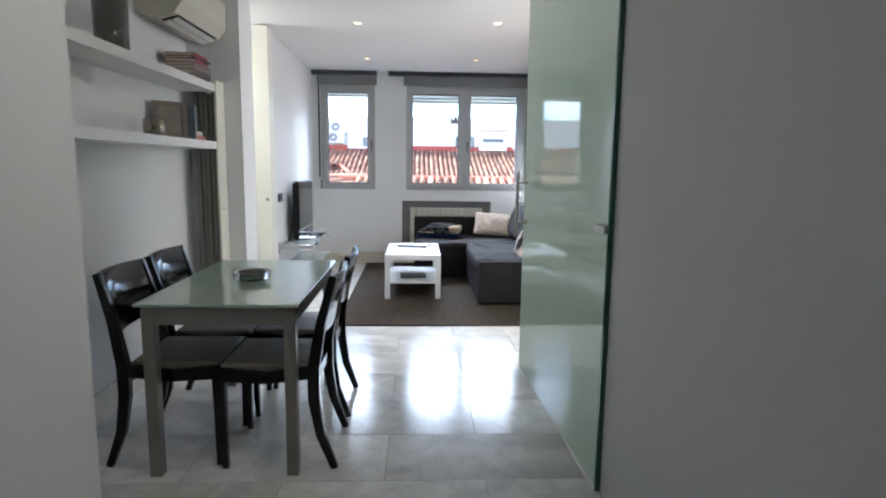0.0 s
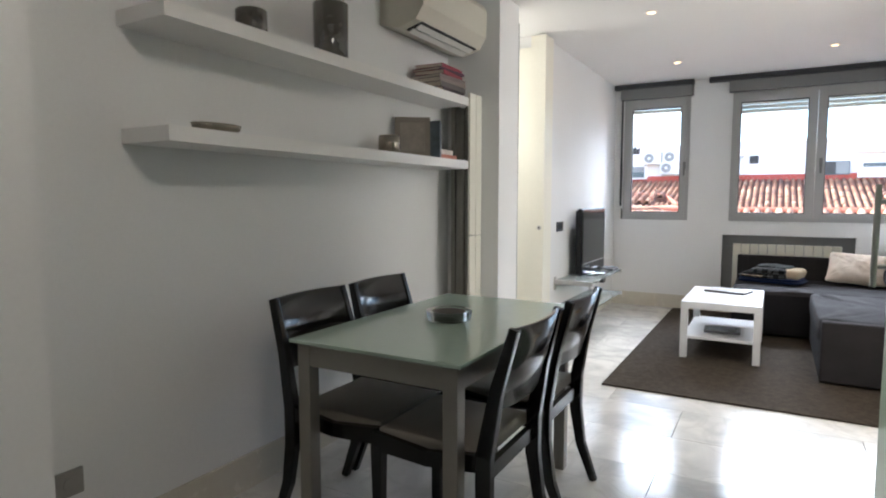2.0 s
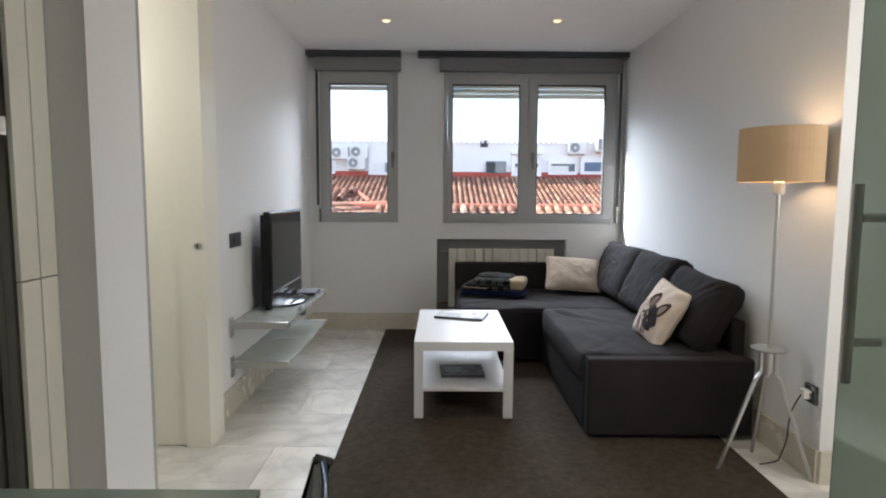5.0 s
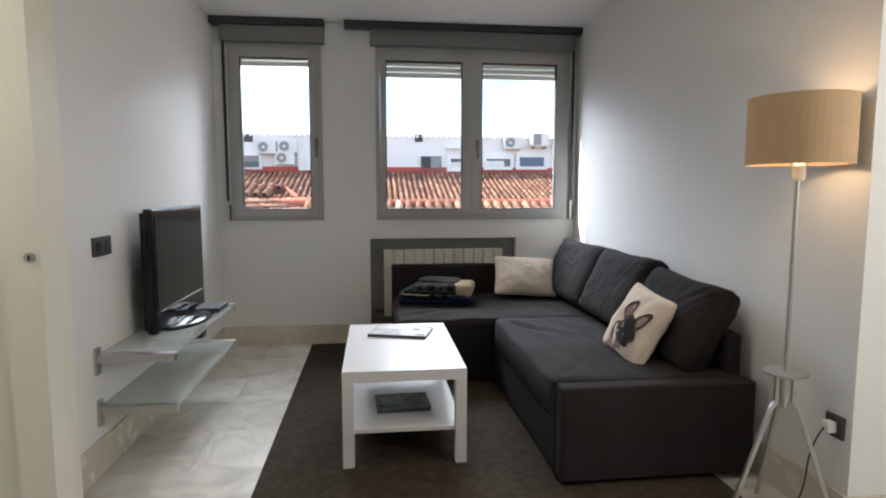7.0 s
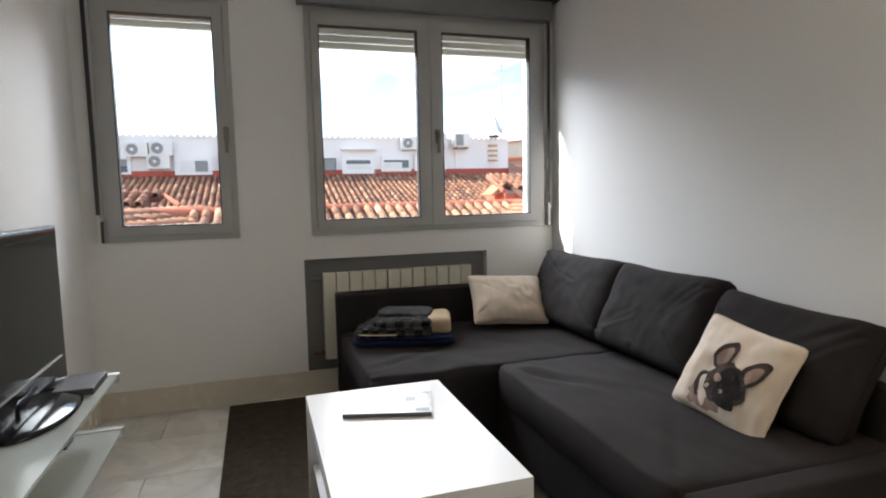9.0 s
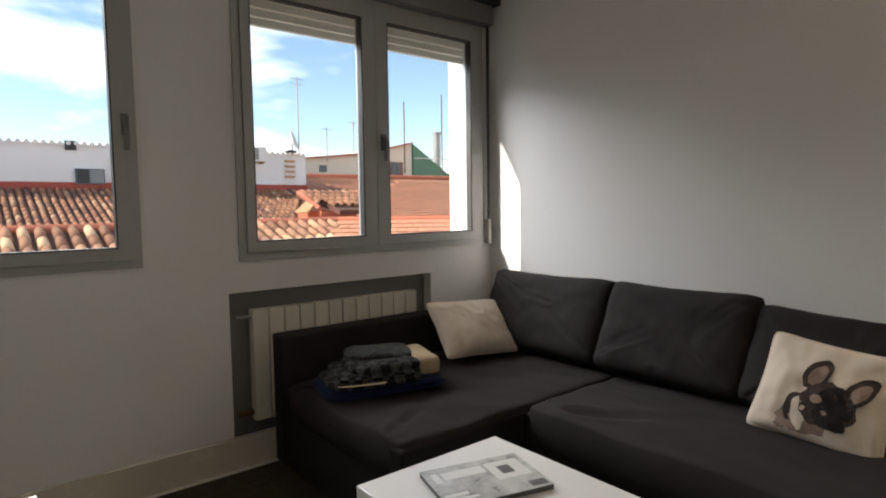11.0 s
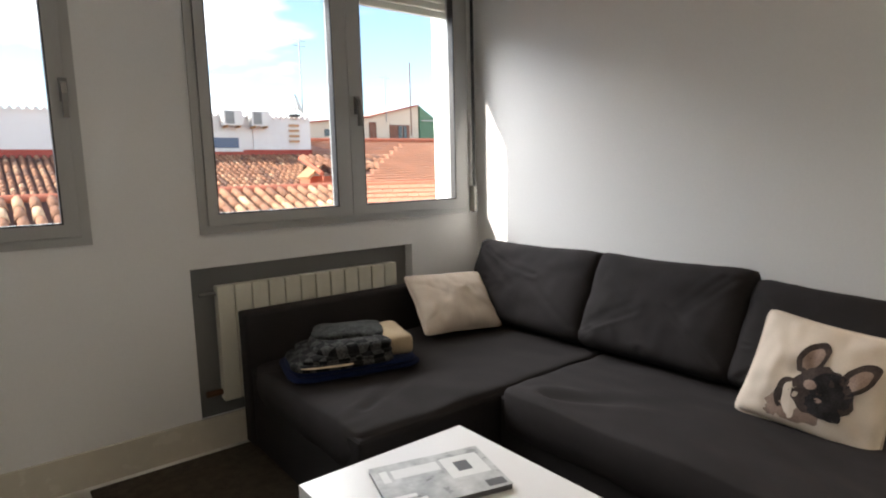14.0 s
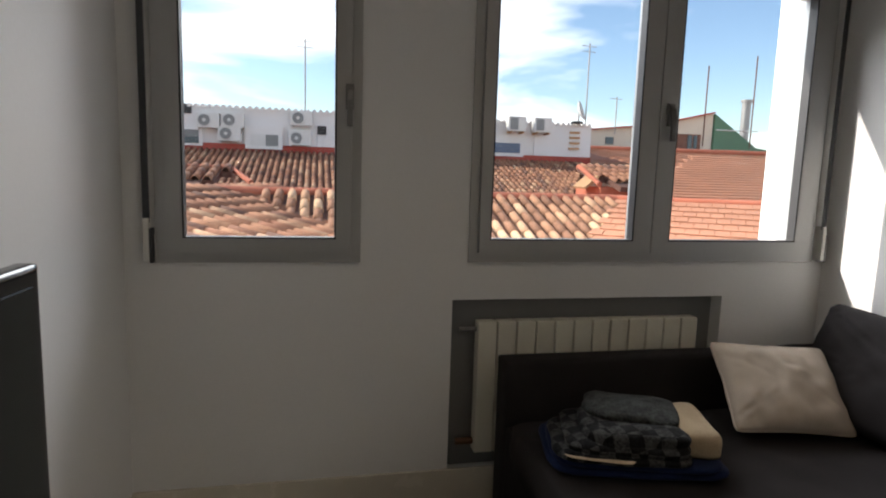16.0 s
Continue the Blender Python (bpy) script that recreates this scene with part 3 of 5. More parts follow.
bmesh.ops.transform(foot, matrix=Matrix.Translation((-1.095, 7.47, 0.5262)) @ Matrix.Diagonal((0.80, 1.65, 1.1, 1)), verts=foot.verts)
part("foot", foot, M_TVBLACK, tv, smooth=True)


M_SHELFGLASS = bpy.data.materials.new("pale_shelf_glass")
sn_, sl_, sb_ = nodes_of(M_SHELFGLASS)
sb_.inputs["Base Color"].default_value = (0.66, 0.69, 0.67, 1)
sb_.inputs["Roughness"].default_value, sb_.inputs["Specular IOR Level"].default_value = 0.05, 0.9
st_, sx_ = sn_.new("ShaderNodeBsdfTransparent"), sn_.new("ShaderNodeMixShader")
st_.inputs["Color"].default_value = (0.86, 0.89, 0.87, 1)
sx_.inputs["Fac"].default_value = 0.55
sl_.new(sb_.outputs[0], sx_.inputs[1])
sl_.new(st_.outputs[0], sx_.inputs[2])
sl_.new(sx_.outputs[0], sn_["Material Output"].inputs["Surface"])


def tv_shelf(z, label):
    s = thing("tv_shelf", (-1.07, 7.2, z), label, "shelf", "shelves below the television")
    part("board", box(LX + 0.004, -0.925, 6.797, 7.868, z - 0.012, z), M_SHELFGLASS, s, "pale see-through glass board", bevel=0.002)
    for y in (6.76, 7.87):
        part("bracket", box(LX + 0.0125, -0.922, y, y + 0.036, z - 0.034, z + 0.003), M_CHROME, s, "brushed steel bracket bar", bevel=0.003)
        part("wall_plate", box(LX + 0.0005, LX + 0.012, y - 0.004, y + 0.04, z - 0.085, z + 0.03), M_CHROME, s, bevel=0.002)


tv_shelf(0.525, "pale glass wall shelf on steel brackets, holding the television")
tv_shelf(0.295, "empty pale glass lower wall shelf on steel brackets")

# ---- dining table and chairs ----
M_TABLEGLASS = mat("frosted_green_glass", (0.37, 0.46, 0.39), 0.08, var=0.02, bump=0, spec=0.85, rvar=0.03)
dt = thing("dining_table", (-0.70, 3.88, 0), "dining table with frosted green glass top and grey metal legs", "dining table")
part("tabletop", box(-1.035, -0.37, 3.33, 4.45, 0.745, 0.757), M_TABLEGLASS, dt, bevel=0.002)
for cx in (-1.015, -0.44):
    for cy in (3.35, 4.38):
        part("leg", box(cx, cx + 0.05, cy, cy + 0.05, 0, 0.735), M_TABLELEG, dt, bevel=0.003)
for a in ((-0.965, -0.44, 3.355, 3.38), (-0.965, -0.44, 4.40, 4.425)):
    part("apron", box(*a, 0.665, 0.735), M_TABLELEG, dt)
for a in ((-1.01, -0.985, 3.40, 4.38), (-0.42, -0.395, 3.40, 4.38)):
    part("apron", box(*a, 0.665, 0.735), M_TABLELEG, dt)


def chair(loc):
    """Stands at the origin, its back at -y, looking along +y."""
    c = thing("dining_chair", (0, 0, 0), "black-stained wooden dining chair with curved back and taupe padded seat", "chair", "chairs round the dining table")
    w = 0.205
    for s in (-1, 1):
        part("back_leg", sweep([(s * w, -0.285, 0), (s * w, -0.225, 0.16), (s * w, -0.20, 0.32), (s * w, -0.20, 0.46), (s * w * 0.98, -0.235, 0.66), (s * w * 0.96, -0.29, 0.86)], [0.028, 0.032, 0.034, 0.034, 0.03, 0.026], [0.03, 0.04, 0.05, 0.052, 0.042, 0.03], (1, 0, 0)), M_BLACKWOOD, c, bevel=0.004)
        part("front_leg", sweep([(s * 0.195, 0.19, 0), (s * 0.2, 0.195, 0.25), (s * 0.2, 0.195, 0.42)], [0.026, 0.036, 0.042], [0.026, 0.036, 0.042], (1, 0, 0)), M_BLACKWOOD, c, bevel=0.003)
        part("side_rail", sweep([(s * 0.208, -0.19, 0.44), (s * 0.208, 0.0, 0.415), (s * 0.208, 0.21, 0.432)], 0.024, [0.055, 0.05, 0.06], (1, 0, 0)), M_BLACKWOOD, c)
    part("front_rail", box(-0.195, 0.195, 0.20, 0.222, 0.385, 0.455), M_BLACKWOOD, c)
    part("back_rail", box(-0.19, 0.19, -0.208, -0.185, 0.375, 0.425), M_BLACKWOOD, c)
    n = 36
    bk = bmesh.new()
    rows = []
    for i in range(n + 1):
        u = i / n * 2 - 1
        bow = 0.035 * (1 - u * u)
        ring = []
        for z, off in ((0.60, -0.222), (0.86, -0.29)):
            for d in (0, 0.018):
                ring.append(bk.verts.new((u * w * 0.99, off - bow + d, z)))
        rows.append([ring[0], ring[1], ring[3], ring[2]])
    for a, b in zip(rows, rows[1:]):
        for k in range(4):
            bk.faces.new((a[k], a[(k + 1) % 4], b[(k + 1) % 4], b[k]))
    bk.faces.new(rows[0]), bk.faces.new(rows[-1][::-1])
    part("backrest", bk, M_BACK, c, smooth=True)
    part("seat", box(-0.195, 0.195, -0.18, 0.20, 0.425, 0.472), M_SEAT, c, "taupe padded seat", bevel=0.014, segs=3, smooth=True)
    c.location = loc[0], loc[1], 0
    c.rotation_euler = (0, 0, loc[2])
    return c


CH = [(-0.945, 3.655, -math.pi / 2), (-0.945, 4.13, -math.pi / 2), (-0.53, 3.62, math.pi / 2), (-0.53, 4.15, math.pi / 2)]
c0 = chair(CH[0])
c0["label"] = "black wooden dining chair with taupe seat, wall side, by the corridor"
for (x, y, a), lab in zip(CH[1:], ("black wooden dining chair, taupe seat, wall side, by the folding door", "black wooden dining chair with taupe seat, open side, by the corridor", "black wooden dining chair with taupe seat, open side, by the rug")):
    tagged(copy_thing(c0, pose(x, y, 0, 0, 0, math.degrees(a))), lab)

# ---- glass door ----
M_FROST = bpy.data.materials.new("green_etched_glass")
n_, l_, b_ = nodes_of(M_FROST)
b_.inputs["Base Color"].default_value = (0.34, 0.42, 0.37, 1)
b_.inputs["Roughness"].default_value = 0.04
b_.inputs["Transmission Weight"].default_value = 0.0
b_.inputs["Specular IOR Level"].default_value = 0.9
b_.inputs["IOR"].default_value = 2.0
tl_, mx_ = n_.new("ShaderNodeBsdfTranslucent"), n_.new("ShaderNodeMixShader")
tl_.inputs["Color"].default_value = (0.50, 0.55, 0.49, 1)
mx_.inputs["Fac"].default_value = 0.46
l_.new(b_.outputs[0], mx_.inputs[1])
l_.new(tl_.outputs[0], mx_.inputs[2])
l_.new(mx_.outputs[0], n_["Material Output"].inputs["Surface"])
M_GLASSEDGE = mat("glass_edge", (0.05, 0.14, 0.10), 0.2, bump=0)
gd = thing("door_2", (0.86, 3.22, 0), "open frosted green glass door with a long steel bar handle", "door")
gd["kind"] = "structure"
gb = box(0, 1.50, -0.005, 0.005, 0.008, 2.44)
GM = Matrix.Translation((0.860, 3.21, 0)) @ Matrix.Rotation(radians(92.2), 4, "Z")


def gpart(name, bm, m, label="", **k):
    bmesh.ops.transform(bm, matrix=GM, verts=bm.verts)
    return part(name, bm, m, gd, label, **k)


gpart("glass_leaf", gb, M_FROST, "frosted green glass leaf")
gpart("edge", box(1.5003, 1.502, -0.005, 0.005, 0.008, 2.44), M_GLASSEDGE, "dark green polished glass edge")
gpart("bar_handle", rod((1.40, 0.07, 0.90), (1.40, 0.07, 1.29), 0.011), M_CHROME, "brushed steel bar handle", smooth=False)
for z in (0.98, 1.225):
    gpart("handle_mount", rod((1.40, 0.06, z), (1.40, 0.005, z), 0.009), M_CHROME)
part("seal", box(0.850, 0.8695, 3.188, 3.204, 0.005, 2.44), M_GLASSEDGE, gd, "dark green hinge-side edge")
gpart("patch_fitting", box(0.0, 0.12, 0.0055, 0.02, 1.07, 1.10), M_CHROME)

# ---- floor lamp ----
lamp = thing("floor_lamp", (1.42, 6.15, 0), "tripod floor lamp with beige drum shade, lit, beside the sofa", "floor lamp")
LXc, LYc = 1.42, 6.05
sh = bmesh.new()
N = 48
rings = []
for r, z in ((0.168, 1.325), (0.168, 1.555), (0.164, 1.555), (0.164, 1.325)):
    rings.append([sh.verts.new((LXc + r * math.cos(2 * math.pi * k / N), LYc + r * math.sin(2 * math.pi * k / N), z)) for k in range(N)])
for a, b in zip(rings, rings[1:] + rings[:1]):
    for k in range(N):
        sh.faces.new((a[k], a[(k + 1) % N], b[(k + 1) % N], b[k]))
part("shade", sh, M_SHADE, lamp, "beige linen drum shade")
part("pole", rod((LXc, LYc, 0.45), (LXc, LYc, 1.31), 0.008), M_CHROME, lamp)
part("socket", lathe([(0.02, 0), (0.024, 0.01), (0.024, 0.05), (0.012, 0.07)], (LXc, LYc, 1.27)), M_WHITEPLASTIC, lamp)
part("tray", lathe([(0.07, 0), (0.075, 0.004), (0.075, 0.009), (0.07, 0.011)], (LXc, LYc, 0.575)), M_CHROME, lamp)
part("hub", rod((LXc, LYc, 0.470), (LXc, LYc, 0.574), 0.021), M_CHROME, lamp)
for a, reach in ((178, 0.20), (72, 0.23), (335, 0.195)):
    ca, sa = math.cos(radians(a)), math.sin(radians(a))
    part("leg", sweep([(LXc + ca * q, LYc + sa * q, z) for q, z in ((reach, 0.014 if reach == 0.20 else 0.0), (0.05, 0.445), (0.031, 0.475), (0.031, 0.572))], 0.015, 0.015, (-sa, ca, 0)), M_CHROME, lamp, bevel=0.004)
bulb = new("lamp_bulb", bpy.data.lights.new("lamp_bulb", "POINT"))
bulb.location, bulb.data.energy, bulb.data.color, bulb.data.shadow_soft_size = (LXc, LYc, 1.44), 0.9, (1.0, 0.72, 0.42), 0.03

# ---- ceiling lights ----
M_SPOT = glow("downlight_glow", (1.0, 0.70, 0.34), 0.6)
SPOTS = [(-0.40, 6.2), (0.78, 6.1), (-0.46, 7.88), (0.78, 7.85)]
for i, (x, y) in enumerate(SPOTS):
    s = thing("ceiling_spotlight", (x, y, H), "small round recessed ceiling spotlight, lit", "ceiling light", "recessed ceiling spotlights")
    part("ring", lathe([(0.045, 0), (0.045, -0.004), (0.03, -0.006)], (x, y, H)), M_TRIM, s)
    part("lens", lathe([(0.028, 0), (0.028, -0.002)], (x, y, H - 0.0065)), M_SPOT, s, "warm glowing lens")
    spot = new("spot_beam", bpy.data.lights.new("spot_beam", "SPOT"))
    spot.location = (x, y, H - 0.02)
    spot.data.energy, spot.data.color, spot.data.spot_size, spot.data.spot_blend, spot.data.shadow_soft_size = 4, (1.0, 0.85, 0.65), radians(110), 0.8, 0.03
# ---- folding screen, air conditioner, ornaments ----
fs = thing("folding_door", (-1.40, 5.25, 0), "folded-back narrow folding door, dark grey ribbed leaves and a white leaf, beside the shelves", "folding door")
for k in range(5):
    part("ribbed_leaf", box(-1.462 + k * 0.033, -1.433 + k * 0.033, 5.262 + 0.010 * (k % 2), 5.325, 0.01, 1.87), M_RIB, fs, "dark grey ribbed leaf", bevel=0.006)
for a, z0, z1 in ((-1.287, 0.01, 1.0), (-1.287, 1.004, 1.89)):
    part("white_leaf", box(a, a + 0.016, 5.165, 5.245, z0, z1), M_CREAM, fs, "cream lacquered leaf", bevel=0.003)
    part("white_leaf", box(a, a + 0.016, 5.25, 5.327, z0, z1), M_CREAM, fs, "cream lacquered leaf", bevel=0.003)
part("catch", lathe([(0.016, 0), (0.02, 0.006), (0.02, 0.03), (0.008, 0.036)], (-1.32, 5.16, 1.80), segs=16), M_WHITEPLASTIC, fs)
part("catch_pin", rod((-1.32, 5.16, 1.83), (-1.32, 5.16, 1.87), 0.006), M_CHROME, fs)

M_ACP = mat("aged_cream_plastic", (0.56, 0.53, 0.45), 0.45, var=0.03, bump=0.01)
ac = thing("air_conditioner", (-1.42, 4.75, 2.1), "cream wall-mounted air conditioner above the shelves", "air conditioner")
acb = bmesh.new()
prof = [(-1.519, 2.45), (-1.519, 2.18), (-1.40, 2.15), (-1.29, 2.18), (-1.24, 2.25), (-1.235, 2.41), (-1.26, 2.45)]
ra_ = [acb.verts.new((x, 4.56, z)) for x, z in prof]
rb_ = [acb.verts.new((x, 5.325, z)) for x, z in prof]
acb.faces.new(ra_), acb.faces.new(rb_[::-1])
for k in range(len(prof)):
    acb.faces.new((ra_[k], ra_[(k + 1) % 7], rb_[(k + 1) % 7], rb_[k]))
part("casing", acb, M_ACP, ac, bevel=0.006)
sl = box(-0.05, 0.05, 4.62, 5.27, -0.003, 0.004)
bmesh.ops.transform(sl, matrix=Matrix.Translation((-1.335, 0, 2.165)) @ Matrix.Rotation(radians(-15), 4, "Y"), verts=sl.verts)
part("air_slot", sl, M_BLACK, ac, "dark air outlet")
for k in range(2):
    fl = box(-0.018, 0.018, 4.63, 5.26, -0.003, 0.003)
    bmesh.ops.transform(fl, matrix=Matrix.Translation((-1.362 + 0.046 * k, 0, 2.148 + 0.014 * k)) @ Matrix.Rotation(radians(-30), 4, "Y"), verts=fl.verts)
    part("louvre", fl, M_WHITEPLASTIC, ac)

M_SMOKE = mat("smoky_glass", (0.20, 0.19, 0.165), 0.08, trans=0.5, var=0.3, scale=9, bump=0, spec=0.8, rvar=0.04)
M_PEWTER = mat("pewter", (0.30, 0.27, 0.22), 0.17, 0.95, var=0.1, scale=12, bump=0.05)
M_REED = mat("dry_reed", (0.30, 0.20, 0.11), 0.8)
US, LS = 1.855, 1.47
jar = thing("glass_jar", (-1.39, 3.53, US), "small smoky glass jar on the upper shelf", "jar")
part("jar", lathe([(0.055, 0.0), (0.06, 0.01), (0.06, 0.10), (0.055, 0.105), (0.052, 0.10), (0.052, 0.012)], (-1.39, 3.53, US)), M_SMOKE, jar, smooth=True)
vase = thing("reed_vase", (-1.35, 3.95, US), "smoky glass vase holding dry reeds on the upper shelf", "vase")
part("vase", lathe([(0.07, 0.0), (0.075, 0.01), (0.078, 0.235), (0.073, 0.235), (0.07, 0.015)], (-1.35, 3.95, US)), M_SMOKE, vase, smooth=True)
for k in range(5):
    a = k * 1.3
    part("reed", rod((-1.35 + 0.02 * math.cos(a), 3.95 + 0.02 * math.sin(a), US + 0.016), (-1.35 + 0.07 * math.cos(a), 3.95 + 0.09 * math.sin(a), US + 0.36), 0.0028, segs=6), M_REED, vase)
bz = US
BOOKS = [(0.30, 0.20, 0.022, (0.045, 0.03, 0.04), 4, "dark"), (0.31, 0.20, 0.030, (0.10, 0.09, 0.085), 1, "charcoal"), (0.30, 0.20, 0.026, (0.24, 0.20, 0.18), -2, "beige"), (0.29, 0.20, 0.018, (0.20, 0.17, 0.16), -3, "grey"), (0.28, 0.19, 0.024, (0.22, 0.02, 0.035), 5, "crimson"), (0.27, 0.19, 0.016, (0.06, 0.03, 0.05), -4, "plum"), (0.26, 0.18, 0.022, (0.26, 0.025, 0.05), 2, "red")]
for k, (w, d, h, c, a, nm) in enumerate(BOOKS):
    b = thing("book", (-1.38, 4.975, bz), f"{nm} hardback book lying in the stack on the upper shelf", "book", "books stacked on the upper shelf")
    R = Matrix.Translation((-1.385, 4.975, bz)) @ Matrix.Rotation(radians(a), 4, "Z")
    cov = mat("book_cover_" + nm, c, 0.5, var=0.1)
    for z0, z1, nmp in ((0, 0.002, "cover"), (h - 0.003, h - 0.001, "cover")):
        q = box(-d / 2, d / 2, -w / 2, w / 2, z0, z1)
        bmesh.ops.transform(q, matrix=R, verts=q.verts)
        part(nmp, q, cov, b)
    q = box(-d / 2 + 0.004, d / 2 - 0.004, -w / 2 + 0.004, w / 2 - 0.004, 0.0022, h - 0.0032)
    bmesh.ops.transform(q, matrix=R, verts=q.verts)
    part("page_block", q, M_PILLOW, b, "cream page block")
    q = box(d / 2 - 0.0035, d / 2 - 0.001, -w / 2, w / 2, 0.0022, h - 0.0032)
    bmesh.ops.transform(q, matrix=R, verts=q.verts)
    part("spine", q, cov, b)
    bz += h

dish = thing("silver_dish", (-1.39, 3.33, LS), "low silver oval dish on the lower shelf", "dish")
q = lathe([(0.05, 0), (0.085, 0.012), (0.09, 0.022), (0.086, 0.022), (0.05, 0.006)], (0, 0, 0))
bmesh.ops.transform(q, matrix=Matrix.Translation((-1.40, 3.36, LS)) @ Matrix.Diagonal((0.65, 1.15, 1.7, 1)), verts=q.verts)
part("dish", q, M_PEWTER, dish, smooth=True)
q = box(-0.025, 0.025, -0.05, 0.05, 0, 0.010)
bmesh.ops.transform(q, matrix=Matrix.Translation((-1.40, 3.36, LS + 0.012)), verts=q.verts)
part("filling", q, M_WHITEPLASTIC, dish, bevel=0.004)
cup = thing("pewter_cup", (-1.40, 4.47, LS), "round pewter candle cup on the lower shelf", "candle holder")
part("cup", lathe([(0.052, 0.0), (0.058, 0.008), (0.060, 0.055), (0.057, 0.098), (0.052, 0.098)], (-1.40, 4.47, LS)), M_PEWTER, cup, smooth=True)
part("candle", lathe([(0.046, 0.0), (0.046, 0.003)], (-1.40, 4.47, LS + 0.0985)), M_PILLOW, cup)
pf = thing("photo_frame", (-1.42, 4.70, LS), "taupe photo frame standing on the lower shelf", "photo frame")
R = Matrix.Translation((-1.40, 4.70, LS)) @ Matrix.Rotation(radians(-52), 4, "Z") @ Matrix.Rotation(radians(-6), 4, "Y")
M_TAUPE = mat("taupe_wood_frame", (0.17, 0.14, 0.11), 0.45, var=0.1)
for a in ((-0.1, -0.07, 0, 0.225), (0.07, 0.1, 0, 0.225), (-0.07, 0.07, 0, 0.03), (-0.07, 0.07, 0.195, 0.225)):
    q = box(0, 0.016, a[0], a[1], a[2], a[3])
    bmesh.ops.transform(q, matrix=R, verts=q.verts)
    part("frame_bar", q, M_TAUPE, pf)
q = box(0.002, 0.010, -0.0695, 0.0695, 0.0305, 0.1945)
bmesh.ops.transform(q, matrix=R, verts=q.verts)
part("picture", q, mat("taupe_picture", (0.22, 0.19, 0.155), 0.4, var=0.2, scale=12), pf, "plain taupe picture")
sb = thing("book", (-1.41, 4.86, LS), "slim blue-grey book standing on the lower shelf", "book")
part("cover", box(-1.47, -1.30, 4.835, 4.855, LS, LS + 0.215), mat("blue_grey_cover", (0.13, 0.16, 0.19), 0.4, var=0.3, scale=14), sb, bevel=0.002)
pb = thing("small_box", (-1.38, 4.98, LS), "small salmon-pink box with white lid on the lower shelf", "box")
part("box_body", box(-1.44, -1.33, 4.90, 5.10, LS, LS + 0.03), mat("salmon_card", (0.50, 0.20, 0.15), 0.7), pb, bevel=0.002)
part("lid", box(-1.435, -1.34, 4.91, 5.07, LS + 0.0305, LS + 0.06), mat("white_card", (0.62, 0.56, 0.52), 0.7, var=0.15, scale=20), pb, "white patterned lid", bevel=0.002)

# ---- ashtray ----
M_CLEAR = bpy.data.materials.new("thick_clear_glass")
cn, cl, cb = nodes_of(M_CLEAR)
cb.inputs["Base Color"].default_value = (0.92, 0.93, 0.92, 1)
cb.inputs["Roughness"].default_value, cb.inputs["Transmission Weight"].default_value, cb.inputs["IOR"].default_value = 0.02, 1.0, 1.48
at = thing("ashtray", (-0.705, 3.87, 0.757), "round clear glass ashtray with dark contents on the dining table", "ashtray")
part("bowl", lathe([(0.075, 0.0), (0.088, 0.006), (0.092, 0.036), (0.086, 0.042), (0.070, 0.040), (0.062, 0.014), (0.02, 0.010)], (-0.705, 3.87, 0.7575), segs=40), M_CLEAR, at, smooth=True)
part("filling", lathe([(0.060, 0.0), (0.067, 0.022), (0.04, 0.026), (0.01, 0.024)], (-0.705, 3.87, 0.7575 + 0.0145), segs=24), mat("dark_potpourri", (0.05, 0.032, 0.022), 0.9, var=0.6, scale=60, fine=140, bump=1.0, depth=0.01), at, "dark dried contents")


# ---- magazines ----
def magazine(at, turn, w, d, h, col, label, bars, plate):
    g = thing("magazine", at, label, "magazine")
    R = Matrix.Translation(at) @ Matrix.Rotation(radians(turn), 4, "Z")

    def put(name, q, m, lab=""):
        bmesh.ops.transform(q, matrix=R, verts=q.verts)
        part(name, q, m, g, lab)
    put("page_block", box(-w / 2 + 0.002, w / 2 - 0.002, -d / 2 + 0.002, d / 2 - 0.002, 0.0005, h - 0.001), M_GREYPLASTIC, "dark page block")
    put("cover", box(-w / 2, w / 2, -d / 2, d / 2, h - 0.0008, h), col, "printed cover")
    for x0, x1, y0, y1, k in bars:
        put("printed_bar" if k == 0 else "printed_picture", box(x0, x1, y0, y1, h + 0.0002, h + 0.0006 + 0.0002 * k), (plate, M_TVBLACK, M_GREYPLASTIC, M_WHITE)[k])


M_COVER = mat("grey_printed_cover", (0.36, 0.37, 0.37), 0.3, var=0.5, scale=9, fine=30, bump=0)
M_COVER2 = mat("dark_printed_cover", (0.07, 0.085, 0.09), 0.3, var=0.8, scale=12, fine=30, bump=0)
M_INK = mat("pale_print", (0.62, 0.63, 0.62), 0.35, bump=0)
magazine((0.088, 7.325, 0.4505), -16, 0.32, 0.225, 0.016, M_COVER, "grey-and-white interior magazine lying on the coffee table",
         [(-0.15, -0.06, -0.09, -0.075, 0), (-0.15, -0.08, -0.065, -0.05, 0), (-0.11, 0.02, 0.03, 0.075, 0), (0.03, 0.14, -0.03, 0.08, 0), (0.06, 0.10, 0.0, 0.05, 2), (0.10, 0.15, -0.10, -0.07, 2), (-0.14, -0.12, 0.02, 0.08, 0)], M_INK)
magazine((0.075, 6.95, 0.1835), 3, 0.26, 0.21, 0.02, M_COVER2, "dark-covered magazine lying on the coffee table's under-shelf",
         [(-0.10, 0.0, -0.05, 0.06, 0), (0.04, 0.10, -0.08, 0.0, 2)], mat("blue_grey_print", (0.16, 0.20, 0.22), 0.35, var=0.5, scale=20, bump=0))


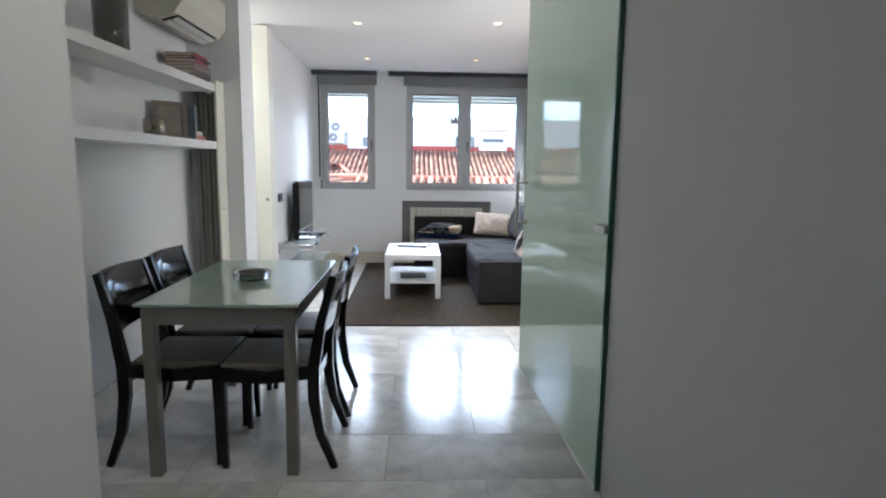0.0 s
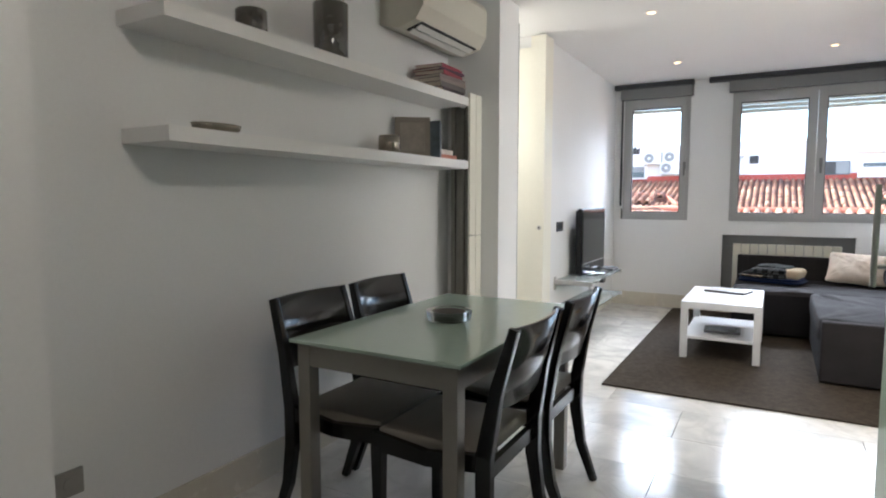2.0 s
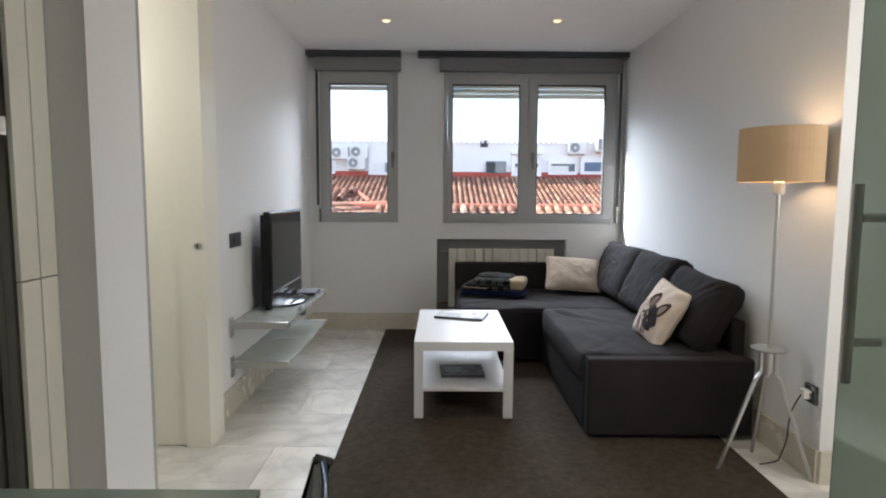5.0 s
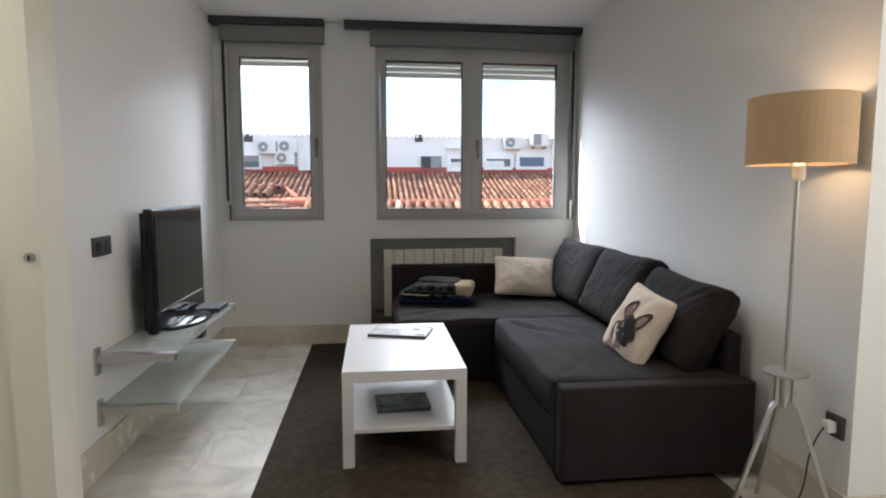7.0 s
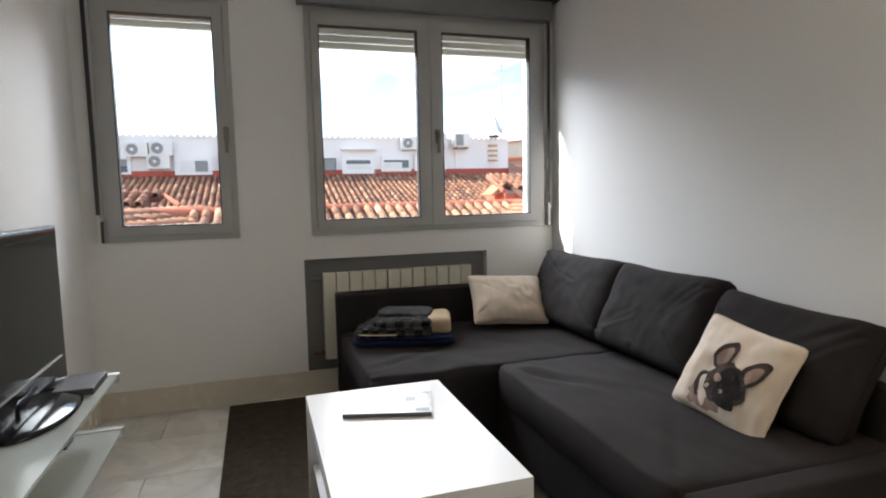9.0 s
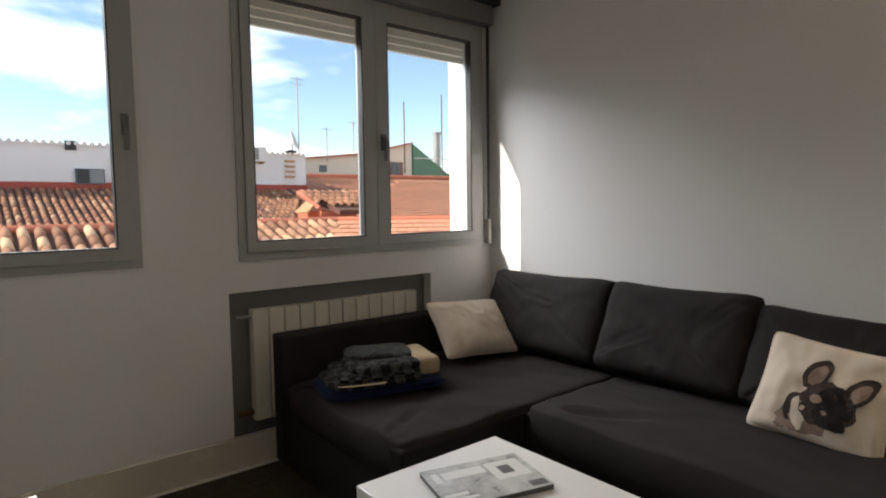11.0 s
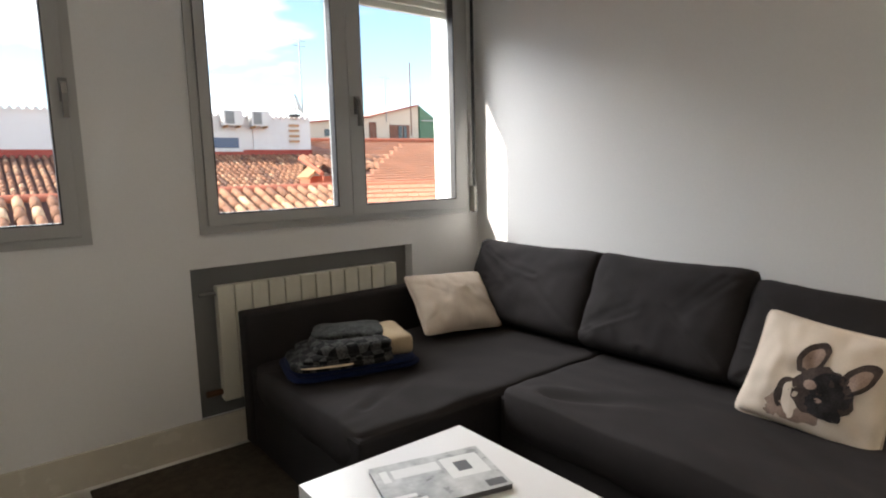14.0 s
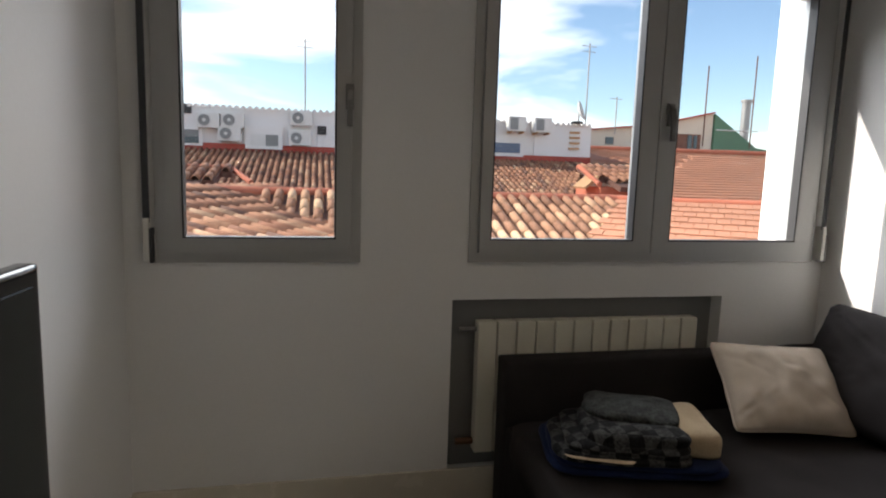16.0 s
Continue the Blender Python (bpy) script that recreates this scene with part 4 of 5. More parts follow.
# ---- print on the cushion, in patches that follow its cloth ----
def on_cushion(m, w, h, t, seed, pinch, wrinkle, flat, u, v, lift):
    e = max(0.0, (1 - abs(u) ** 2.6) * (1 - abs(v) ** 2.6)) ** flat
    k = noise.noise(Vector((u * 2.2 + seed * 7, v * 2.2, -3.0)))
    k2 = noise.noise(Vector((u * 6 + seed * 3, v * 3.0, -5.0 + 9)))
    y = -(t / 2 * e) - (k * wrinkle * 1.6 + k2 * wrinkle) * min(1, e * 2) - lift - 0.001
    return m @ Vector((u * w / 2 * (1 - pinch * 0.5 * (1 - v * v)), y, v * h / 2 * (1 - pinch * 0.5 * (1 - u * u))))


def patch(name, cu, cv, ru, rv, turn, material, lift, label="", wob=0.08):
    bm = bmesh.new()
    c, s = math.cos(radians(turn)), math.sin(radians(turn))
    rings = []
    for r in (0.0, 0.34, 0.67, 1.0):
        ring = []
        for k in range(28):
            a = 2 * math.pi * k / 28
            rr = r * (1 + 0.6 * wob * noise.noise(Vector((math.cos(a) * 2.5, math.sin(a) * 2.5, cu * 9 + cv * 5))) * 2)
            x, y = 1.05 * ru * rr * math.cos(a), 1.05 * rv * rr * math.sin(a)
            ring.append(bm.verts.new(on_cushion(*DOG, cu + 0.20 + x * c - y * s, cv - 0.06 + x * s + y * c, lift)))
            if r == 0:
                break
        rings.append(ring)
    for k in range(28):
        bm.faces.new((rings[0][0], rings[1][k], rings[1][(k + 1) % 28]))
    for a, b in zip(rings[1:], rings[2:]):
        for k in range(28):
            bm.faces.new((a[k], b[k], b[(k + 1) % 28], a[(k + 1) % 28]))
    part(name, bm, material, dog, label, smooth=True)


DOG = (DOGM, 0.415, 0.37, 0.125, 6, 0.13, 0.0075, 0.5)
P_BLK = mat("black_textile_print", (0.03, 0.028, 0.03), 0.9, var=0.5, scale=30, fine=200, bump=0.2, spec=0.1)
P_DK = mat("dark_brown_textile_print", (0.065, 0.05, 0.045), 0.9, var=0.5, scale=30, fine=200, bump=0.2, spec=0.1)
P_TAN = mat("taupe_textile_print", (0.30, 0.22, 0.18), 0.9, var=0.3, scale=30, fine=200, bump=0.2, spec=0.1)
patch("print_patch", -0.34, -0.62, 0.36, 0.20, -10, P_TAN, 0.0005, "pale taupe printed chest", 0.3)
patch("print_patch", -0.50, -0.38, 0.15, 0.26, 0, P_DK, 0.0012, "dark printed body", 0.25)
patch("print_patch", -0.40, -0.46, 0.11, 0.30, 10, M_PILLOW, 0.0018, "cream printed chest blaze", 0.25)
patch("print_patch", -0.03, -0.19, 0.40, 0.44, -10, P_DK, 0.0024, "dark printed head", 0.15)
patch("print_patch", 0.08, -0.14, 0.27, 0.32, -10, P_BLK, 0.0030, "black printed face", 0.2)
patch("print_patch", 0.02, -0.44, 0.24, 0.17, -20, P_BLK, 0.0036, "black printed muzzle", 0.25)
patch("print_patch", -0.28, 0.36, 0.17, 0.33, -22, P_DK, 0.0028, "dark printed ear")
patch("print_patch", -0.27, 0.34, 0.105, 0.22, -22, P_TAN, 0.0034, "taupe inner ear")
patch("print_patch", 0.38, 0.22, 0.17, 0.33, -26, P_DK, 0.0028, "dark printed ear")
patch("print_patch", 0.385, 0.20, 0.10, 0.21, -26, P_TAN, 0.0034, "taupe inner ear")
patch("print_patch", -0.20, -0.12, 0.09, 0.08, 0, P_TAN, 0.0036, "pale printed spot")
patch("print_patch", -0.04, -0.34, 0.05, 0.04, 0, P_TAN, 0.0042, "pale printed spot")
patch("print_patch", -0.62, -0.74, 0.10, 0.10, 0, P_TAN, 0.0012, "taupe printed paw", 0.3)

# ---- folded blanket ----
M_NAVY = mat("navy_fleece", (0.009, 0.017, 0.055), 0.95, var=0.3, scale=14, fine=220, bump=0.6, sheen=0.05, spec=0.1)
M_CHECK = mat("black_grey_fleece", (0.012, 0.012, 0.013), 0.95, var=0.9, scale=30, fine=120, bump=0.6, sheen=0.05, spec=0.1)
for mm_ in (M_CHECK,):
    cn_, cl_ = mm_.node_tree.nodes, mm_.node_tree.links
    ck_ = cn_.new("ShaderNodeTexChecker")
    ck_.inputs["Scale"].default_value = 22.0
    ck_.inputs["Color1"].default_value, ck_.inputs["Color2"].default_value = (0.010, 0.010, 0.011, 1), (0.045, 0.047, 0.046, 1)
    co_ = [q for q in cn_ if q.type == "TEX_COORD"][0]
    cl_.new(co_.outputs["Object"], ck_.inputs["Vector"])
    cl_.new(ck_.outputs["Color"], [q for q in cn_ if q.type == "HUE_SAT"][0].inputs["Color"])
M_BEIGE = mat("beige_fleece", (0.42, 0.33, 0.22), 0.95, var=0.2, scale=12, fine=220, bump=0.6, sheen=0.05, spec=0.1)
M_LGREY = mat("grey_fleece", (0.040, 0.044, 0.043), 0.95, var=0.8, scale=30, fine=120, bump=0.6, sheen=0.05, spec=0.1)
bl = thing("folded_blanket", (0.41, 8.42, 0.43), "folded fleece blanket in navy, black-grey check and beige, on the chaise", "blanket")


def fold(name, cx, cy, cz, w, d, h, turn, m, seed, amp=0.012, label=""):
    bm = bmesh.new()
    nu, nv = 44, 20
    rows = []
    for j in range(nv + 1):
        ph = -math.pi / 2 + math.pi * j / nv
        row = []
        for i in range(nu):
            th = 2 * math.pi * i / nu
            def sp(a, e):
                return math.copysign(abs(a) ** e, a)
            x = sp(math.cos(ph), 0.35) * sp(math.cos(th), 0.34) * w / 2
            y = sp(math.cos(ph), 0.35) * sp(math.sin(th), 0.34) * d / 2
            z = sp(math.sin(ph), 0.7) * h / 2
            k = noise.noise(Vector((x * 11 + seed * 5, y * 11, z * 18))) * amp + noise.noise(Vector((x * 30 + seed * 3, y * 30, z * 30))) * amp * 0.3
            p = Vector((x, y, z))
            p += p.normalized() * k
            p.z = max(p.z, -h / 2)
            row.append(bm.verts.new(Matrix.Translation((cx, cy, cz + h / 2)) @ Matrix.Rotation(radians(turn), 4, "Z") @ p))
        rows.append(row)
    for a, b in zip(rows, rows[1:]):
        for i in range(nu):
            bm.faces.new((a[i], a[(i + 1) % nu], b[(i + 1) % nu], b[i]))
    bmesh.ops.remove_doubles(bm, verts=bm.verts, dist=0.0005)
    part(name, bm, m, bl, label, smooth=True)


fold("fold", 0.405, 8.375, 0.430, 0.56, 0.38, 0.034, -14, M_NAVY, 1, 0.010, "navy fleece layer")
fold("fold", 0.400, 8.360, 0.456, 0.53, 0.35, 0.030, -16, M_NAVY, 2, 0.010, "navy fleece layer")
fold("fold", 0.345, 8.345, 0.474, 0.42, 0.32, 0.040, -17, M_CHECK, 3, 0.012, "black-grey checked fleece layer")
fold("fold", 0.265, 8.305, 0.497, 0.22, 0.22, 0.007, -24, M_BEIGE, 4, 0.004, "beige lining edge")
fold("fold", 0.365, 8.345, 0.494, 0.38, 0.31, 0.045, -17, M_CHECK, 5, 0.014, "black-grey checked fleece layer")
fold("fold", 0.400, 8.350, 0.515, 0.33, 0.30, 0.058, -18, M_CHECK, 8, 0.024, "black-grey checked fleece roll")
fold("fold", 0.570, 8.340, 0.472, 0.19, 0.29, 0.098, -16, M_BEIGE, 7, 0.014, "beige fleece end of the roll")
fold("fold", 0.425, 8.400, 0.545, 0.30, 0.22, 0.048, -24, M_LGREY, 9, 0.030, "grey patterned fleece fold")

# ---- small things by the television ----
stb = part("set_top_box", box(-1.09, -0.955, 7.63, 7.85, 0.526, 0.552), M_BLACK, bevel=0.006)
top(stb, "flat black set-top box on the shelf beside the television", "set-top box")
top(part("power_adapter", box(-1.00, -0.96, 7.30, 7.38, 0.455, 0.508), M_BLACK, bevel=0.004), "small black power adapter hanging under the television shelf", "adapter")


def cable(points, label):
    c = bpy.data.curves.new("cable", "CURVE")
    c.dimensions, c.bevel_depth, c.bevel_resolution = "3D", 0.0032, 2
    s = c.splines.new("NURBS")
    s.points.add(len(points) - 1)
    for p, q in zip(s.points, points):
        p.co = (*q, 1)
    s.use_endpoint_u = True
    c.materials.append(M_BLACK)
    o = new("cable", c)
    return tagged(o, label, "cable")


cable([(-1.24, 7.3, 0.45), (-1.18, 7.28, 0.47), (-1.10, 7.26, 0.43), (-1.02, 7.32, 0.46), (-0.98, 7.34, 0.456)], "thin black cable looped below the television shelf")


def socket(name, x, y, z, sx, mat_, label, cells):
    g = thing(name, (x, y, z), label, "wall socket")
    g["kind"] = "structure"
    w = 0.042 * cells
    part("plate", box(min(x, x + sx * 0.011), max(x, x + sx * 0.011), y - w, y + w, z - 0.042, z + 0.042), mat_, g, bevel=0.004)
    for k in range(cells):
        cy = y - w + 0.042 + 0.084 * k
        part("outlet", rod((x + sx * 0.0112, cy, z), (x + sx * 0.014, cy, z), 0.022), M_BLACK if k % 2 == 0 else mat_, g)
    return g


M_SOCKET = mat("silver_socket_plastic", (0.30, 0.29, 0.27), 0.4, bump=0.02)
socket("wall_socket", LX + 0.0005, 6.88, 0.99, 1, M_GREYPLASTIC, "dark grey double wall socket beside the television", 2)
socket("wall_socket", RX - 0.0005, 6.02, 0.385, -1, M_GREYPLASTIC, "dark grey wall socket with a plug behind the lamp", 1)
socket("wall_socket", -1.5195, 2.80, 0.335, 1, M_SOCKET, "double silver-grey wall socket low on the dining wall", 2)
top(part("plug", box(RX - 0.05, RX - 0.0147, 6.0, 6.04, 0.365, 0.405), M_WHITEPLASTIC, bevel=0.006), "pale plug in the wall socket", "plug")
cable([(RX - 0.05, 6.02, 0.38), (RX - 0.10, 6.03, 0.30), (RX - 0.05, 6.08, 0.16), (RX - 0.12, 6.05, 0.06), (RX - 0.06, 6.14, 0.01), (RX - 0.16, 6.12, 0.008)], "thin black lamp cable hanging down to the floor")


# ---- outside ----
M_TILE = mat("terracotta", (0.46, 0.27, 0.16), 0.85, var=0.3, scale=2.5, fine=25, bump=0.4, depth=0.01, each=0.28)
# Mortar bed's colour darkened to carry the shade in the gaps between tiles.
M_DECK = mat("gap_shade_mortar", (0.13, 0.062, 0.045), 0.95, var=0.35, scale=3, fine=20, bump=0.4, depth=0.01)
M_TERRAFLAT = mat("terracotta_mortar", (0.45, 0.14, 0.08), 0.9, var=0.25, scale=1.5, fine=20, bump=0.4, depth=0.01)
M_REDWALL = mat("red_band_paint", (0.36, 0.07, 0.05), 0.85, var=0.15, scale=1, fine=10)
M_SANDY = mat("sandy_mortar", (0.46, 0.27, 0.14), 0.9, var=0.2, scale=2, fine=18, bump=0.3, depth=0.01)
M_FLAT = mat("pink_terracotta", (0.47, 0.205, 0.115), 0.9, var=0.22, scale=1.6, fine=14, bump=0.4, depth=0.01)
M_PINKB = mat("pale_brick", (0.55, 0.36, 0.28), 0.9, var=0.15, scale=1.5, fine=15)
M_RENDER = mat("white_render", (0.70, 0.69, 0.68), 0.9, var=0.08, scale=0.6, fine=8)
structure("ground", box(-300, 300, 9.5, 600, -12.5, -12), mat("asphalt_ground", (0.12, 0.11, 0.10), 0.9))


def tile_verts():
    """One curved roof tile, 0.46 long down the slope (-y), humped upwards."""
    v, f = [], []
    n = 7
    for y, r in ((0.0, 0.072), (-0.46, 0.084)):
        for d in (0, 0.014):
            for k in range(n):
                a = math.pi * k / (n - 1)
                v.append(((r - d) * math.cos(a), y, (r - d) * math.sin(a) * 1.15 + (0.006 if y < 0 else 0)))
    for k in range(n - 1):
        f += [(k, k + 1, 2 * n + k + 1, 2 * n + k), (n + k, 3 * n + k, 3 * n + k + 1, n + k + 1), (k, n + k, n + k + 1, k + 1), (2 * n + k, 2 * n + k + 1, 3 * n + k + 1, 3 * n + k)]
    return v, f


TV, TF = tile_verts()
tile_me = bpy.data.meshes.new("roof_tile")
tile_me.from_pydata(TV, [], TF)
tile_me.update()
tile_me.polygons.foreach_set("use_smooth", [True] * len(tile_me.polygons))
tile_me.materials.append(M_TILE)
M_TILES = mat("terracotta_far", (0.46, 0.27, 0.16), 0.85, var=0.3, scale=2.5, fine=25, bump=0.4, depth=0.01)
tn, tl = M_TILES.node_tree.nodes, M_TILES.node_tree.links
geo = tn.new("ShaderNodeNewGeometry")
isl = tn.new("ShaderNodeValToRGB")
isl.color_ramp.elements[0].color = (0.13, 0.065, 0.045, 1)
isl.color_ramp.elements[1].color = (0.42, 0.25, 0.15, 1)
isl.color_ramp.elements.new(0.25).color = (0.25, 0.105, 0.058, 1)
isl.color_ramp.elements.new(0.8).color = (0.33, 0.155, 0.085, 1)
tl.new(geo.outputs["Random Per Island"], isl.inputs["Fac"])
tl.new(isl.outputs["Color"], [k for k in tn if k.type == "HUE_SAT"][0].inputs["Color"])
o_info = M_TILE.node_tree.nodes.new("ShaderNodeObjectInfo")
o_ramp = M_TILE.node_tree.nodes.new("ShaderNodeValToRGB")
o_ramp.color_ramp.elements[0].color = (0.26, 0.115, 0.065, 1)
o_ramp.color_ramp.elements[1].color = (0.50, 0.33, 0.20, 1)
o_ramp.color_ramp.elements.new(0.6).color = (0.38, 0.19, 0.105, 1)
M_TILE.node_tree.links.new(o_info.outputs["Random"], o_ramp.inputs["Fac"])
M_TILE.node_tree.links.new(o_ramp.outputs["Color"], [k for k in M_TILE.node_tree.nodes if k.type == "HUE_SAT"][0].inputs["Color"])


def slope(name, m, width, length, label, keep=None, single=False, pitch=0.215, course=0.40, limit=300):
    """A tiled slope. m: pose whose origin is the upper left corner, x along the ridge, -y down the slope."""
    g = thing(name, m.translation, label, "tiled roof", "tiled roofs")
    b = bmesh.new()
    for j in range(int(length / course) + 1):
        cells = [i for i in range(int(width / pitch)) if not keep or keep((i + 0.5) * pitch, -j * course)]
        if cells:
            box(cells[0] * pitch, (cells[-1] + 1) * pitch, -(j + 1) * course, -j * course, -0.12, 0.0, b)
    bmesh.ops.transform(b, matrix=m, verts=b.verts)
    part("roof_deck", b, M_DECK, g, "mortar bed coloured dark for the shade between tiles")
    verts, faces, count = [], [], 0
    for j in range(int(length / course)):
        for i in range(int(width / pitch)):
            x, y = (i + 0.5) * pitch, -j * course
            if keep and not keep(x, y):
                continue
            jx, jr = random.uniform(-0.005, 0.005), random.uniform(-1.2, 1.2)
            mm = m @ pose(x + jx, y + random.uniform(-0.015, 0.015), 0.003 + 0.012, 1.2 + random.uniform(-0.5, 0.5), 0, jr)
            if single and count < limit:
                t = new("roof_tile", tile_me)
                t.parent = g
                t.matrix_local = Matrix.Translation(-BASE[g.name]) @ mm
                count += 1
            else:
                o = len(verts)
                verts += [tuple(mm @ Vector(v)) for v in TV]
                faces += [tuple(o + k for k in f) for f in TF]
    if verts:
        me = bpy.data.meshes.new("roof_tiles")
        me.from_pydata([tuple(Vector(v) - BASE[g.name]) for v in verts], [], faces)
        me.polygons.foreach_set("use_smooth", [True] * len(me.polygons))
        me.materials.append(M_TILES)
        o = new("roof_tiles", me)
        o.parent = g
        tagged(o, kind="stuff")
    return g


def flat_slope(name, m, width, length, label, keep, w=0.17, course=0.16):
    """A slope of small flat tiles, each a thin slab lapping the one below."""
    g = thing(name, m.translation, label, "tiled roof", "tiled roofs")
    verts, faces = [], []
    for j in range(int(length / course)):
        for i in range(int(width / w)):
            x, y = (i + 0.5 * (j % 2)) * w, -j * course
            if not keep(x, y):
                continue
            tilt, o = random.uniform(0, 0.008), len(verts)
            for yy, zz in ((y, 0.0), (y - course * 1.2, 0.022 + tilt)):
                for xx in (x + 0.004, x + w - 0.004):
                    for dz in (0.0, 0.014):
                        verts.append(tuple(m @ Vector((xx, yy, zz + dz)) - BASE[g.name]))
            faces += [tuple(o + k for k in f) for f in ((1, 3, 7, 5), (0, 4, 6, 2), (4, 5, 7, 6), (0, 1, 5, 4), (2, 6, 7, 3), (0, 2, 3, 1))]
    me = bpy.data.meshes.new("roof_tiles")
    me.from_pydata(verts, [], faces)
    me.materials.append(M_FLAT)
    o = new("roof_tiles", me)
    o.parent = g
    tagged(o, kind="stuff")
    return g


def incline(x, y, z, yaw, drop):
    """Upper left corner of a slope that falls by drop degrees; yaw 0 falls towards -y."""
    return pose(x, y, z) @ pose(0, 0, 0, 0, 0, yaw) @ pose(0, 0, 0, drop, 0, 0)


def mortar(a, b, r, label="red mortar ridge"):
    g = thing("roof_ridge", a, label + " capping the tiled roof", "roof ridge", "roof ridges")
    part("ridge_cap", rod(a, b, r, segs=12), M_TERRAFLAT, g)


# near roof, falling towards the windows
slope("tiled_roof", incline(-2.2, 17.0, 0.93, 0, 18), 7.7, 4.4, "sunlit old terracotta tiled roof slope below the windows", lambda x, y: -2.2 + x > -1.55 - y * 0.20 and -2.2 + x < 4.9 + y * 0.55, True)
mortar((-6.6, 17.04, 0.94), (5.4, 17.04, 0.96), 0.09)
slope("tiled_roof", incline(-4.4, 13.4, 0.98, 62, 12), 6.4, 3.3, "weathered pink terracotta hip below the narrow window", None)
flat_slope("tiled_roof", incline(5.0, 17.0, 0.96, -38, 12), 8.0, 4.2, "pink terracotta roof slope beside the near ridge", lambda x, y: True, 0.21, 0.34)
mortar((5.0, 17.02, 0.98), (11.5, 12.07, 1.02), 0.06)
# broad hip roof rising behind the near ridge
flat_slope("tiled_roof", incline(5.2, 19.9, 1.98, 0, 19.5), 10.0, 3.2, "broad pink terracotta hip roof with small flat tiles", lambda x, y: 5.2 + x > 8.35 + y * 1.02)
# far roof, up to the white building
slope("tiled_roof", incline(-9.0, 29.95, 1.97, 0, 16.0), 19.6, 6.6, "weathered terracotta tiled roof in front of the white building", lambda x, y: x < 19.4 + y * 0.55)
# small roofs between
slope("tiled_roof", incline(6.0, 21.0, 1.66, 0, 14), 5.2, 1.7, "small dark-edged tiled roof above a red wall", lambda x, y: x > -y * 0.1)
structure("wall_low", box(5.95, 11.2, 19.55, 20.9, -3, 1.16), M_TERRAFLAT)
mortar((6.0, 21.0, 1.64), (11.2, 21.0, 1.66), 0.06)
mortar((6.05, 21.0, 1.66), (5.85, 19.4, 1.22), 0.06)
structure("roof_flank", sweep([(6.0, 20.1, 1.40), (5.62, 20.0, 1.12)], 0.7, 0.06), M_SANDY)
slope("tiled_roof", incline(-6.6, 19.6, 1.34, 0, 12), 4.3, 1.3, "small tiled roof above a red wall, beyond the narrow window", lambda x, y: x < 4.3 + y * 0.4)
mortar((-6.6, 19.6, 1.34), (-2.35, 19.6, 1.34), 0.05)
mortar((-2.35, 19.6, 1.33), (-1.85, 18.5, 1.07), 0.05)
structure("wall_low", box(-6.6, -1.95, 18.5, 19.5, -3, 1.02), M_TERRAFLAT)
flat_slope("tiled_roof", incline(10.8, 32.5, 2.74, 0, 8.0), 14.0, 9.0, "broad pink terracotta roof slope before the cream building", lambda x, y: True, 0.3, 0.34)
mortar((10.8, 32.6, 2.78), (25, 32.6, 2.90), 0.12)

hs = thing("white_building", (-6, 30, -12), "white rendered building with red base band, windows and air-conditioning units", "building")
part("wall", box(-26, 10.7, 30.0, 33.8, -12, 3.56), M_RENDER, hs)
part("base_band", box(-26, 10.7, 29.93, 29.999, 1.7, 2.24), M_REDWALL, hs, "dark red base band")
cap = bmesh.new()
x = -20.0
while x < 10.6:
    rod((x, 29.90, 3.57), (x, 30.4, 3.61), 0.07, cap, 10)
    x += 0.235
part("coping", cap, M_RENDER, hs, "white scalloped tile coping", kind="stuff")
M_WINDARK = mat("dark_pane", (0.05, 0.07, 0.09), 0.15, bump=0)
M_WINBLUE = mat("blue_pane", (0.04, 0.075, 0.16), 0.2, bump=0)
M_SHUTW = mat("white_roller", (0.62, 0.62, 0.60), 0.5)
M_GREYW = mat("grey_roller", (0.20, 0.21, 0.21), 0.5, var=0.2)


def bay(x0, x1, z0, z1, y=29.88):
    """A white frame round an opening that cuts into the red band."""
    return part("window", box(x0, x1, y, 29.999, z0, z1), M_RENDER, hs, "white-framed window")


def glazing(win, x0, x1, z0, z1, m, y=29.86):
    part("pane", box(x0, x1, y, 29.8795, z0, z1), m, win)


w_ = bay(-5.75, -4.75, 2.12, 2.80)
glazing(w_, -5.60, -4.87, 2.20, 2.45, M_WINDARK)
glazing(w_, -5.60, -4.87, 2.455, 2.69, M_GREYW)
w_ = bay(-3.25, -1.90, 2.08, 2.95)
glazing(w_, -3.05, -2.52, 2.20, 2.62, M_SHUTW)
glazing(w_, -2.515, -2.06, 2.20, 2.62, M_GREYW)
w_ = part("window", box(2.00, 2.90, 29.88, 29.999, 2.18, 2.71), M_WINDARK, hs, "open dark window")
glazing(w_, 2.05, 2.42, 2.22, 2.68, M_BLACK)
glazing(w_, 2.43, 2.86, 2.22, 2.68, M_GREYW)
w_ = bay(3.15, 4.50, 2.06, 2.84)
glazing(w_, 3.32, 4.33, 2.24, 2.46, M_SHUTW)
glazing(w_, 3.32, 4.33, 2.465, 2.62, M_WINDARK)
part("hood", box(3.10, 4.55, 29.72, 29.999, 3.04, 3.13), M_RENDER, w_)
w_ = bay(4.80, 6.10, 2.14, 2.78)
glazing(w_, 4.92, 5.70, 2.29, 2.53, M_SHUTW)
glazing(w_, 4.92, 5.70, 2.535, 2.62, M_WINDARK)
glazing(w_, 5.71, 5.99, 2.29, 2.62, M_WINDARK)
w_ = bay(6.25, 7.68, 2.16, 2.84)
glazing(w_, 6.42, 7.52, 2.30, 2.70, M_WINBLUE)
bay(8.15, 9.60, 2.12, 3.10, 29.94)
